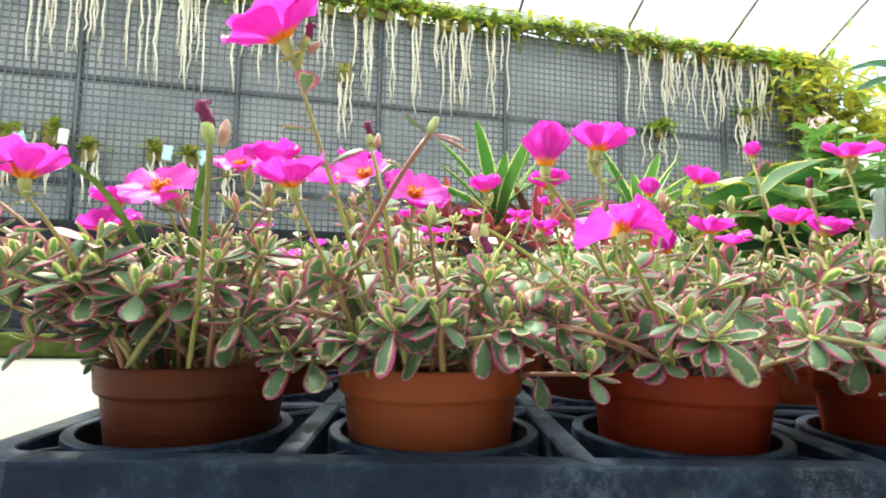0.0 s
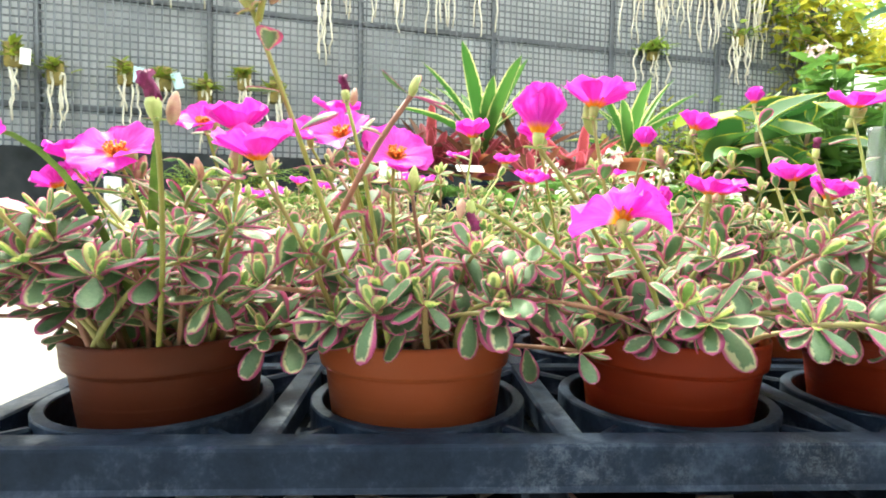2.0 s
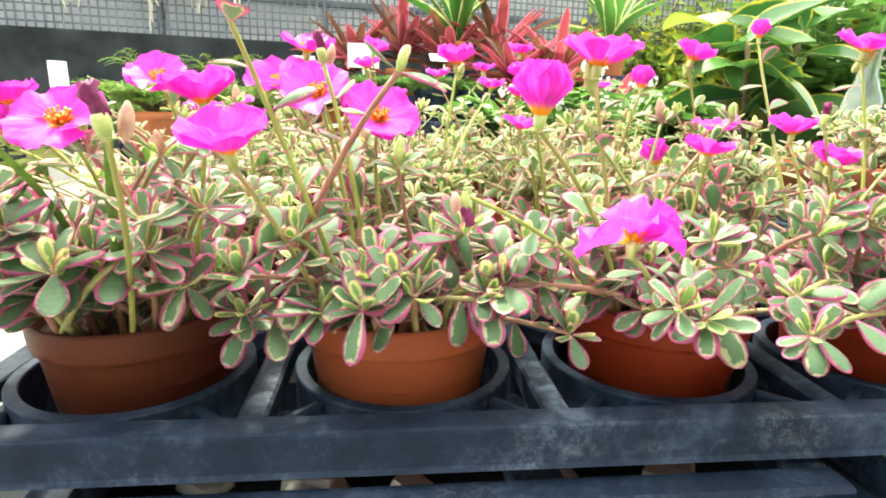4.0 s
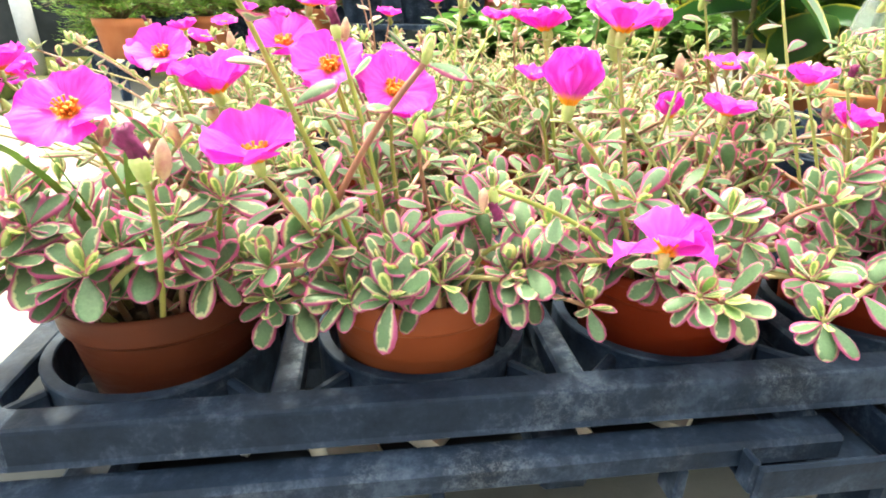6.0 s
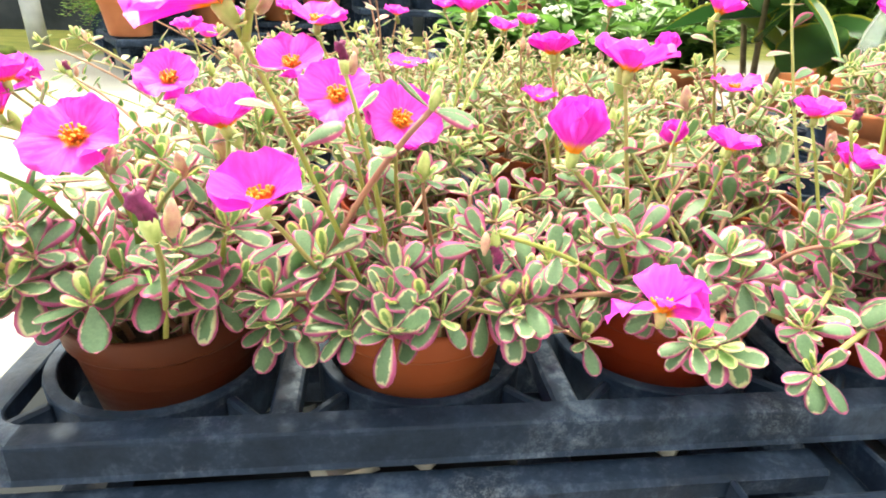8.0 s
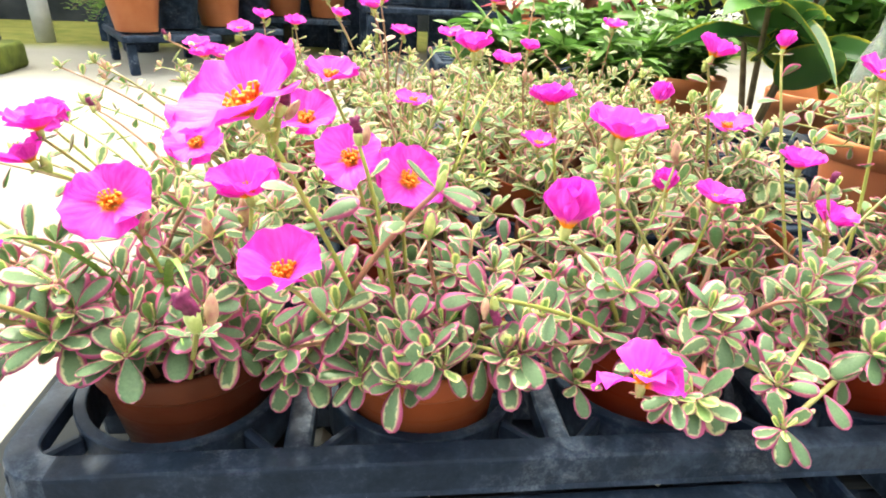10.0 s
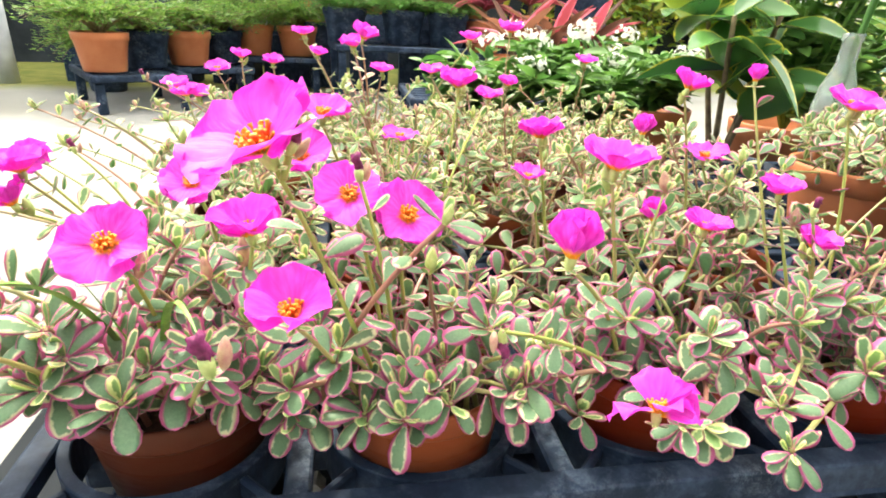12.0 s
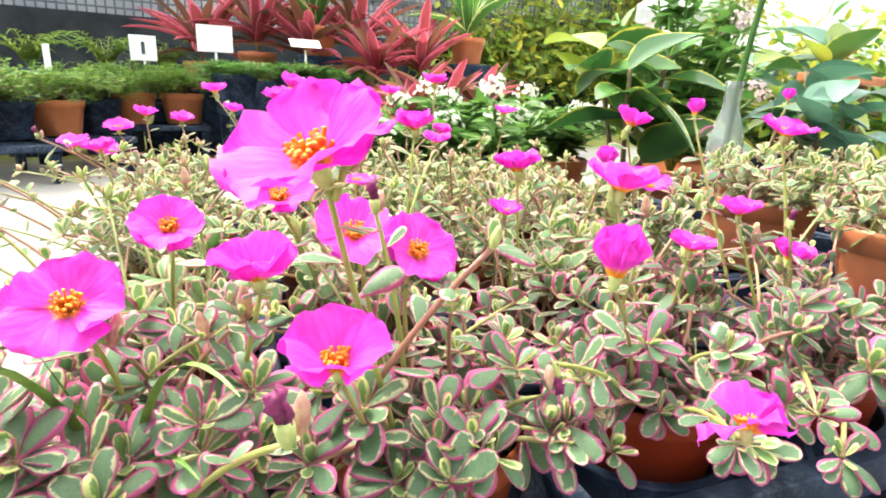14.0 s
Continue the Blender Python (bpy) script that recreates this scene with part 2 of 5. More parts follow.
BROAD = foliage("glossy_green", (0.03, 0.105, 0.025), (0.12, 0.26, 0.06), 0.22, 0.25, edge=(0.55, 0.50, 0.06), edge_at=0.95)
BROAD_BLUE = foliage("blue_green_leaf", (0.05, 0.14, 0.085), (0.14, 0.28, 0.18), 0.25, 0.3)
BROAD_YELLOW = foliage("yellow_green_leaf", (0.14, 0.24, 0.03), (0.36, 0.42, 0.06), 0.35, 0.3)
STRIPED = foliage("striped_strap_leaf", (0.05, 0.16, 0.03), (0.10, 0.24, 0.05), 0.35, 0.4, edge=(0.66, 0.68, 0.30), edge_at=0.84)
DARKLEAF = foliage("low_green", (0.06, 0.16, 0.03), (0.20, 0.36, 0.08), 0.4)
PALE_FLOWER = foliage("white_blossom", (0.72, 0.70, 0.62), (0.85, 0.84, 0.78), 0.3, 0.6)
PINK_FLOWER = foliage("pale_pink_blossom", (0.70, 0.50, 0.52), (0.84, 0.72, 0.72), 0.3, 0.6)
WOOD = mottled("brown_twig", (0.12, 0.08, 0.04), (0.26, 0.19, 0.10), 60.0, 0.8)


def glass_material():
    m, nt, b = base_mat("clear_glass", 0.15, 0.5)
    b.inputs["Transmission Weight"].default_value = 0.88
    b.inputs["Base Color"].default_value = (0.88, 0.93, 0.90, 1)
    b.inputs["IOR"].default_value = 1.25
    return m


GLASS = glass_material()


def film_material():
    """Milky greenhouse film: half clear, half scattering."""
    m = bpy.data.materials.new("milky_film")
    m.use_nodes = True
    nt = m.node_tree
    nt.nodes.remove(nt.nodes["Principled BSDF"])
    clear = nt.nodes.new("ShaderNodeBsdfTransparent")
    milky = nt.nodes.new("ShaderNodeBsdfTranslucent")
    milky.inputs[0].default_value = (0.95, 0.95, 0.93, 1)
    both = nt.nodes.new("ShaderNodeMixShader")
    nt.links.new(ramp(nt, noise_tex(nt, 1.5), [(0.3, (0.56, 0.56, 0.56)), (0.7, (0.66, 0.66, 0.66))]), both.inputs[0])
    nt.links.new(clear.outputs[0], both.inputs[1])
    nt.links.new(milky.outputs[0], both.inputs[2])
    nt.links.new(both.outputs[0], nt.nodes["Material Output"].inputs[0])
    return m


FILM = film_material()

# ---- mesh helpers ----
rng = random.Random(7)


def mesh_of(name, verts, faces, mats, uvs=None, smooth=True, which=None):
    me = bpy.data.meshes.new(name)
    me.from_pydata([tuple(v) for v in verts], [], faces)
    for m in mats if isinstance(mats, (list, tuple)) else [mats]:
        me.materials.append(m)
    if uvs is not None:
        layer = me.uv_layers.new(name="UVMap")
        idx = np.empty(len(me.loops), dtype=np.int32)
        me.loops.foreach_get("vertex_index", idx)
        layer.data.foreach_set("uv", np.asarray(uvs, dtype=np.float32)[idx].ravel())
    if which is not None:
        me.polygons.foreach_set("material_index", np.asarray(which, dtype=np.int32))
    me.polygons.foreach_set("use_smooth", [smooth] * len(me.polygons))
    me.update()
    return me


def from_bm(name, bm, mats, smooth=False):
    me = bpy.data.meshes.new(name)
    bm.normal_update()
    bm.to_mesh(me)
    bm.free()
    for m in mats if isinstance(mats, (list, tuple)) else [mats]:
        me.materials.append(m)
    if smooth:
        me.polygons.foreach_set("use_smooth", [True] * len(me.polygons))
    return me


ORIGIN = {}


def thing(name, at=(0, 0, 0), label="", category="", group="", kind="", mesh=None, turn=0.0):
    ob = new(name, mesh)
    m = Matrix.Translation(at) @ Matrix.Rotation(turn, 4, "Z")
    ob.matrix_basis = m
    ORIGIN[ob] = m
    return tagged(ob, label, category, group, kind)


def piece(name, mesh, parent, world=None, label="", kind=""):
    """One mesh object under a thing or a part; world is its pose in the place."""
    ob = new(name, mesh)
    m = world if world is not None else ORIGIN[parent]
    ob.parent = parent
    ob.matrix_basis = ORIGIN[parent].inverted() @ m
    ORIGIN[ob] = m
    return tagged(ob, label, kind=kind)


def rounded_box(w, d, h, r=0.004, seg=2):
    bm = bmesh.new()
    bmesh.ops.create_cube(bm, size=1)
    bmesh.ops.scale(bm, vec=(w, d, h), verts=bm.verts)
    bmesh.ops.bevel(bm, geom=bm.edges[:], offset=r, segments=seg, affect="EDGES", profile=0.5)
    return bm


def lathe(profile, n=40):
    verts, faces = [], []
    for r, z in profile:
        for i in range(n):
            a = 2 * math.pi * i / n
            verts.append((r * math.cos(a), r * math.sin(a), z))
    for k in range(len(profile) - 1):
        for i in range(n):
            j = (i + 1) % n
            faces.append((k * n + i, k * n + j, (k + 1) * n + j, (k + 1) * n + i))
    return verts, faces


def tube(points, radii, n=6):
    """A round stalk along points, as verts and faces."""
    pts = [Vector(p) for p in points]
    verts, faces = [], []
    side = Vector((1, 0, 0))
    for i, p in enumerate(pts):
        d = (pts[min(i + 1, len(pts) - 1)] - pts[max(i - 1, 0)]).normalized()
        side = (side - d * side.dot(d))
        if side.length < 1e-4:
            side = d.orthogonal()
        side.normalize()
        up = d.cross(side)
        for k in range(n):
            a = 2 * math.pi * k / n
            verts.append(p + (side * math.cos(a) + up * math.sin(a)) * radii[i])
    for i in range(len(pts) - 1):
        for k in range(n):
            j = (k + 1) % n
            faces.append((i * n + k, i * n + j, (i + 1) * n + j, (i + 1) * n + k))
    faces.append(tuple(reversed(range(n))))
    faces.append(tuple(range((len(pts) - 1) * n, len(pts) * n)))
    return verts, faces


def join(parts):
    verts, faces = [], []
    for v, f in parts:
        o = len(verts)
        verts += list(v)
        faces += [tuple(i + o for i in q) for q in f]
    return verts, faces


def bezier(a, b, c, n=9):
    a, b, c = Vector(a), Vector(b), Vector(c)
    return [a * (1 - t) ** 2 + b * 2 * t * (1 - t) + c * t * t for t in (i / (n - 1) for i in range(n))]


def basis(origin, along, up, scale=1.0):
    """A pose whose x runs along and whose z is as near as can be to up."""
    x = Vector(along).normalized()
    z = Vector(up) - x * Vector(up).dot(x)
    z = z.normalized() if z.length > 1e-4 else x.orthogonal().normalized()
    y = z.cross(x)
    m = Matrix((x, y, z)).transposed().to_4x4() @ Matrix.Diagonal((scale, scale, scale, 1))
    m.translation = origin
    return m


BLUNT = (0.0, 0.22, 0.46, 0.66, 0.84, 0.95, 1.0)


def leaf_shape(length, width, rows=5, curl=0.0, cup=0.0, thick=0.0, widest=0.62, neck=0.12, wave=0.0, blunt=False):
    """A leaf along x with its face up: verts, faces and uv."""
    verts, uvs, faces = [], [], []
    for i in range(rows + 1):
        u = i / rows
        if blunt:
            u = BLUNT[i]
            s = neck + (1 - neck) * math.sin(math.pi / 2 * u / widest) ** 1.25 if u < widest else math.sqrt(max(0.0016, 1 - ((u - widest) / (1 - widest)) ** 2))
        else:
            s = neck + (1 - neck) * math.sin(math.pi * min(1.0, u) ** (math.log(0.5) / math.log(widest))) ** 0.75 if 0 < u < 1 else (neck if u == 0 else 0.04)
        hw = width / 2 * s
        x = length * u
        z = curl * length * u * u
        w = wave * width * math.sin(u * 9)
        ring = [(x, -hw, z + cup * hw + w, 0.0), (x, -hw * 0.5, z + thick / 2 * s, 0.25), (x, 0, z - cup * hw * 0.4 + thick / 2 * s, 0.5), (x, hw * 0.5, z + thick / 2 * s, 0.75), (x, hw, z + cup * hw - w, 1.0)]
        if thick:
            ring.append((x, 0, z - thick * s, 0.5))
        for px, py, pz, v in ring:
            verts.append((px, py, pz))
            uvs.append((u, v))
    k = 6 if thick else 5
    for i in range(rows):
        a, b = i * k, (i + 1) * k
        for j in range(4):
            faces.append((a + j, b + j, b + j + 1, a + j + 1))
        if thick:
            faces.append((a + 4, b + 4, b + 5, a + 5))
            faces.append((a + 5, b + 5, b, a))
    return np.array(verts), faces, np.array(uvs)


def cloud(name, shapes, poses, mats, which=None):
    """Many leaves in one mesh; poses are (shape index, matrix)."""
    vs, fs, us, wi, o = [], [], [], [], 0
    for n, (k, m) in enumerate(poses):
        v, f, u = shapes[k]
        a = np.array(m)
        vs.append(v @ a[:3, :3].T + a[:3, 3])
        fs += [tuple(i + o for i in q) for q in f]
        us.append(u)
        wi += [which[n] if which else 0] * len(f)
        o += len(v)
    return mesh_of(name, np.concatenate(vs), fs, mats, np.concatenate(us), True, wi)

# ---- the setting ----
GROUND = -0.20


def grid_plane(name, x0, x1, y0, y1, z, mat, n=1):
    v = [(x0 + (x1 - x0) * i / n, y0 + (y1 - y0) * j / n, z) for j in range(n + 1) for i in range(n + 1)]
    f = [(j * (n + 1) + i, j * (n + 1) + i + 1, (j + 1) * (n + 1) + i + 1, (j + 1) * (n + 1) + i) for j in range(n) for i in range(n)]
    return mesh_of(name, v, f, mat, smooth=False)


thing("ground", label="pale worn concrete floor with mossy far edge", category="floor", kind="structure", mesh=grid_plane("ground", -60, 60, -60, 60, GROUND, CONCRETE))

WALL = pose(0, 5.16, -0.018) @ Matrix.Scale(1.25, 4) @ pose(0, 0, 0, 0, 0, 15.5)      # x runs along the wall, -y faces the nursery
TOP = 2.17


def box_at(name, m, cx, cy, cz, w, d, h, mat, parent=None, bevel=0.004, **tags):
    me = from_bm(name, rounded_box(w, d, h, bevel, 1), mat)
    w_m = m @ Matrix.Translation((cx, cy, cz))
    if parent:
        return piece(name, me, parent, w_m, **tags)
    ob = new(name, me)
    ob.matrix_basis = w_m
    ORIGIN[ob] = w_m
    return tagged(ob, **tags)


back_wall = box_at("wall_north", WALL, -0.2, 0.14, (TOP + GROUND) / 2, 7.4, 0.2, TOP - GROUND, BLOCK, label="grey concrete back wall of the nursery", category="wall", kind="structure")


def crossed_bars():
    parts = []

    def bar(x0, x1, z0, z1, y=0.0, d=0.006):
        v = [(x, yy, z) for x in (x0, x1) for yy in (y - d / 2, y + d / 2) for z in (z0, z1)]
        f = [(0, 1, 3, 2), (4, 6, 7, 5), (0, 4, 5, 1), (2, 3, 7, 6), (0, 2, 6, 4), (1, 5, 7, 3)]
        parts.append((v, f))
    step, half = 0.046, 0.0050
    n = int(7.2 / step)
    for i in range(n):
        x = -3.8 + i * step
        bar(x - half, x + half, 0.30, TOP)
    for k in range(int((TOP - 0.30) / step)):
        z = 0.33 + k * step
        bar(-3.8, 3.4, z - half, z + half, 0.008)
    return join(parts)


v, f = crossed_bars()
screen = thing("mesh_screen", label="dark plastic lattice screen fixed before the wall", category="screen", kind="structure", mesh=mesh_of("mesh_screen", v, f, WIRE, smooth=False))
screen.matrix_basis = WALL @ Matrix.Translation((0, -0.03, 0))
for i in range(8):
    box_at("screen_post", WALL, -3.6 + i * 0.98, 0.02, (TOP + GROUND) / 2, 0.035, 0.03, TOP - GROUND, WIRE, label="dark upright post of the lattice screen", category="post", group="screen posts", kind="structure")
for z in (0.78, 1.48):
    box_at("screen_rail", WALL, -0.2, 0.025, z, 7.3, 0.02, 0.035, WIRE, label="dark cross rail behind the lattice screen", category="rail", group="screen rails", kind="structure")
# plain black sheet that makes the lower part of the wall dark
box_at("wall_skirt", WALL, -0.4, -0.09, 0.16, 7.6, 0.02, 0.72, MATTE_BLACK, label="flat black sheet along the foot of the wall", category="shade cloth", kind="structure")
box_at("wall_beam", WALL, -0.2, 0.0, TOP + 0.10, 7.4, 0.10, 0.08, STEEL, label="pale steel beam along the wall top", category="beam", kind="structure")

# greenhouse hoops over the place
ARC = [(-6.5 * (0.643 - math.cos(a)), TOP + 0.15 + 5.0 * (math.sin(a) - 0.766)) for a in (radians(50 + 80 * k / 24) for k in range(25))]
for i in range(9):
    x = -3.4 + i * 0.95
    pts = [(x, y, z - 0.03) for y, z in ARC]
    v, f = tube(pts, [0.018] * len(pts), 6)
    hoop = thing("roof_hoop", label="thin grey steel hoop of the greenhouse roof", category="roof hoop", group="roof hoops", kind="structure", mesh=mesh_of("roof_hoop", v, f, HOOP))
    hoop.matrix_basis = WALL

for part_name, a0, a1, mat, words in (("ceiling_film", 0, 24, FILM, "milky white greenhouse film stretched over the hoops"),):
    k = a1 - a0 + 1
    fv = [(x, y, z) for x in (-4.6, 6.5) for y, z in ARC[a0:a1 + 1]]
    ff = [(i, i + 1, k + i + 1, k + i) for i in range(k - 1)]
    film = thing(part_name, label=words, category="roof cover", kind="structure", mesh=mesh_of(part_name, fv, ff, mat))
    film.matrix_basis = WALL
# unseen dark wall, added behind the camera to hold back light from the front
box_at("wall_south", WALL, 0.8, -6.3, 1.0, 11.5, 0.08, 2.4, MATTE_BLACK, label="unseen dark wall added across the aisle to cut the light from the front", category="wall", kind="structure")

# ---- trays ----
TL = pose(-0.0026, 0.331, 0, 0, 0, 3.77)
PITCH, COLS, ROWS_N = 0.1374, 4, 5
ring_v, ring_f = lathe([(0.0513, -0.0008), (0.0519, 0.0), (0.0571, 0.0), (0.0577, -0.0008), (0.0574, -0.0298), (0.0520, -0.0298), (0.0513, -0.0008)], 48)
RING = mesh_of("ring", ring_v, ring_f, TRAY, smooth=False)


def bar_mesh(name, w, d, h, r=0.0015):
    return from_bm(name, rounded_box(w, d, h, r, 1), TRAY)


WEB_V = bar_mesh("web", 0.0135, PITCH, 0.014)
WEB_U = bar_mesh("web", PITCH, 0.0135, 0.014)
STRUT = bar_mesh("strut", 0.034, 0.0055, 0.012)


def rail_profile(length, outer=0.0155, drop=0.019, lip=0.003):
    """A rail along x: flat top, rounded outer shoulder and a face that leans outwards."""
    prof = [(0.0, -0.010), (0.0, -0.001), (0.001, 0.0), (outer - 0.002, 0.0), (outer - 0.0005, -0.0008), (outer, -0.0022), (outer + 0.0013, -drop + 0.002), (outer + lip, -drop), (outer - 0.001, -drop - 0.0005), (outer - 0.004, -0.006)]
    n = len(prof)
    v = [(x, -y, z) for x in (-length / 2, length / 2) for y, z in prof]
    f = [(i, (i + 1) % n, n + (i + 1) % n, n + i) for i in range(n)]
    f += [tuple(reversed(range(n))), tuple(range(n, 2 * n))]
    return v, f


def cell_tray(at, cols, rows, label):
    tray = thing("cell_tray", label=label, category="plant tray", group="black cell trays")
    tray.matrix_basis = at
    ORIGIN[tray] = at
    u0, u1 = -PITCH * 1.5, PITCH * (cols - 1.5)
    v0, v1 = -PITCH / 2, PITCH * (rows - 0.5)
    r = 0.030
    # four rails and four rounded corners
    for cx, cy, ang, ln in (((u0 + u1) / 2, v0 + 0.0117, 0, u1 - u0 - 2 * r + 0.0106), ((u0 + u1) / 2, v1 - 0.0117, 180, u1 - u0 - 2 * r + 0.0106), (u0 + 0.0117, (v0 + v1) / 2, -90, v1 - v0 - 2 * r + 0.0106), (u1 - 0.0117, (v0 + v1) / 2, 90, v1 - v0 - 2 * r + 0.0106)):
        rv, rf = rail_profile(ln)
        piece("rail", mesh_of("rail", rv, rf, TRAY, smooth=False), tray, at @ pose(cx, cy, 0, 0, 0, ang))
    prof = [(0.0, -0.010), (0.0, -0.001), (0.001, 0.0), (0.0135, 0.0), (0.0150, -0.0008), (0.0155, -0.0022), (0.0168, -0.017), (0.0185, -0.019), (0.0145, -0.0195), (0.0115, -0.006)]
    cv, cf, n, k = [], [], len(prof), 7
    for i in range(k):
        a = math.pi + math.pi / 2 * i / (k - 1)
        for p, z in prof:
            q = 0.013 + p
            cv.append((q * math.cos(a), q * math.sin(a), z))
    for i in range(k - 1):
        for j in range(n):
            cf.append((i * n + j, (i + 1) * n + j, (i + 1) * n + (j + 1) % n, i * n + (j + 1) % n))
    corner = mesh_of("corner", cv, cf, TRAY, smooth=False)
    for cx, cy, ang in ((u0 + 0.0247, v0 + 0.0247, 0), (u1 - 0.0247, v0 + 0.0247, 90), (u1 - 0.0247, v1 - 0.0247, 180), (u0 + 0.0247, v1 - 0.0247, 270)):
        piece("corner", corner, tray, at @ pose(cx, cy, 0, 0, 0, ang))
    for i in range(cols):
        for j in range(rows):
            c = (PITCH * (i - 1), PITCH * j)
            piece("ring", RING, tray, at @ Matrix.Translation((*c, 0.0)))
            if i < cols - 1:
                piece("web", WEB_V, tray, at @ Matrix.Translation((c[0] + PITCH / 2, c[1], -0.0075)))
            if j < rows - 1:
                piece("web", WEB_U, tray, at @ Matrix.Translation((c[0], c[1] + PITCH / 2, -0.0082)))
            for q in range(4):
                a = 45 + 90 * q
                d = 0.0745
                piece("strut", STRUT, tray, at @ pose(c[0] + d * math.cos(radians(a)), c[1] + d * math.sin(radians(a)), -0.0085, 0, 0, a))
    return tray


def stand(at, w, d, top, label, slats=6):
    """A low plastic bench: frame with rounded ends, slats and four legs."""
    st = thing("plastic_stand", label=label, category="stand", group="low black stands")
    st.matrix_basis = at
    ORIGIN[st] = at
    h = top - GROUND
    for cy in (-d / 2 + 0.014, d / 2 - 0.014):
        box_at("rail", at, 0, cy, top - 0.014, w, 0.028, 0.028, TRAY, st, 0.005)
    for cx in (-w / 2 + 0.012, w / 2 - 0.012):
        box_at("end_rail", at, cx, 0, top - 0.016, 0.024, d - 0.06, 0.026, TRAY, st, 0.004)
    for i in range(slats):
        cy = -d / 2 + 0.06 + (d - 0.12) * i / max(1, slats - 1)
        box_at("slat", at, 0, cy, top - 0.018, w - 0.052, 0.022, 0.016, TRAY, st, 0.003)
    for sx in (-1, 1):
        for sy in (-1, 1):
            box_at("leg", at, sx * (w / 2 - 0.03), sy * (d / 2 - 0.03), (top - 0.03 + GROUND) / 2, 0.035, 0.035, h - 0.03, TRAY, st, 0.005)
    return st


cell_tray(TL, COLS, ROWS_N, "black plastic cell tray, dusty, holding twenty small pots")
RIGHT = TL @ pose(PITCH * COLS + 0.035, 0.02, 0.0, 0, 0, 0)
cell_tray(RIGHT, 3, 5, "black plastic cell tray beside the first, holding larger pots")

# the bench below: outer rail, turned-back end and a thin-walled end loop
BENCH_TOP = -0.0275
LB = TL @ pose(0, -0.084, 0)
bench = thing("plastic_bench", label="black plastic bench under the cell trays, scuffed and dusty", category="bench")
bench.matrix_basis = LB
ORIGIN[bench] = LB
box_at("front_rail", LB, -0.089, 0.0063, BENCH_TOP - 0.0075, 0.582, 0.0185, 0.015, TRAY, bench, 0.0025)
box_at("end_block", LB, 0.1900, 0.0320, BENCH_TOP - 0.0077, 0.024, 0.034, 0.0146, TRAY, bench, 0.0025)
for a, b_, w_, d_ in ((0.190, -0.0165, 0.090, 0.004), (0.233, 0.055, 0.004, 0.139), (0.147, -0.0087, 0.004, 0.0115)):
    box_at("loop_wall", LB, a, b_, BENCH_TOP - 0.010, w_, d_, 0.020, TRAY, bench, 0.0014)
box_at("loop_floor", LB, 0.190, 0.012, BENCH_TOP - 0.0215, 0.082, 0.050, 0.003, TRAY, bench, 0.001)
for i in range(4):
    box_at("rib", LB, -0.24 + i * 0.12, 0.0063, BENCH_TOP - 0.026, 0.006, 0.016, 0.022, TRAY, bench, 0.001)
for i in range(7):
    box_at("slat", LB, 0.069, 0.105 + i * 0.10, -0.0405, 0.53, 0.030, 0.020, TRAY, bench, 0.003)
for i in range(3):
    box_at("cross_rail", LB, -0.17 + i * 0.24, 0.36, BENCH_TOP - 0.034, 0.026, 0.68, 0.022, TRAY, bench, 0.003)
# black sheet added below the slats for the shade seen through the tray holes
box_at("deck", LB, 0.030, 0.365, BENCH_TOP - 0.048, 0.610, 0.64, 0.006, MATTE_BLACK, bench, 0.002)
for lx in (-0.17, 0.31):
    for ly in (0.06, 0.66):
        box_at("leg", LB, lx, ly, (BENCH_TOP - 0.051 + GROUND) / 2, 0.04, 0.04, BENCH_TOP - 0.051 - GROUND, TRAY, bench, 0.004)
RB = TL @ pose(PITCH * COLS + 0.11, 0.30, 0)
stand(RB, 0.44, 0.72, BENCH_TOP, "black plastic stand under the neighbouring tray", 6)

# broken pale chips under the bench
chips = []
for i in range(70):
    m = LB @ pose(rng.uniform(-0.17, 0.31), rng.uniform(0.06, 0.30), BENCH_TOP - 0.041, rng.uniform(-20, 20), rng.uniform(-20, 20), rng.uniform(0, 360))
    a, b_, c_ = rng.uniform(0.008, 0.02), rng.uniform(0.006, 0.014), 0.004
    vv = [m @ Vector((sx * a * (0.7 if sz > 0 else 1), sy * b_, sz * c_)) for sx in (-1, 1) for sy in (-1, 1) for sz in (-1, 1)]
    chips.append((vv, [(0, 1, 3, 2), (4, 6, 7, 5), (0, 4, 5, 1), (2, 3, 7, 6), (0, 2, 6, 4), (1, 5, 7, 3)]))
v, f = join(chips)
thing("stone_chips", label="pale broken stone chips lying on the black sheet under the bench", category="stone chips", kind="stuff", mesh=mesh_of("stone_chips", v, f, mottled("pale_stone", (0.45, 0.42, 0.36), (0.66, 0.63, 0.56), 60.0), smooth=False))

# ---- potted purslane ----
pot_v, pot_f = lathe([(0.001, -0.0285), (0.0442, -0.0285), (0.0456, -0.0270), (0.0525, 0.0185), (0.0528, 0.0197), (0.0552, 0.0205), (0.0558, 0.022), (0.0565, 0.0325), (0.0562, 0.034), (0.0548, 0.0343), (0.0535, 0.0335), (0.0520, 0.018), (0.0505, 0.005)], 56)
pot_v = [(x * 0.895, y * 0.895, z * 1.06) for x, y, z in pot_v]
POTS = [mesh_of("pot", pot_v, pot_f, m) for m in POT_MATS]
soil_v, soil_f = lathe([(0.0005, 0.027), (0.02, 0.0275), (0.04, 0.0255), (0.0525, 0.0235)], 28)
SOIL_MESH = mesh_of("soil", [(x * 0.895, y * 0.895, z) for x, y, z in soil_v], soil_f, SOIL)
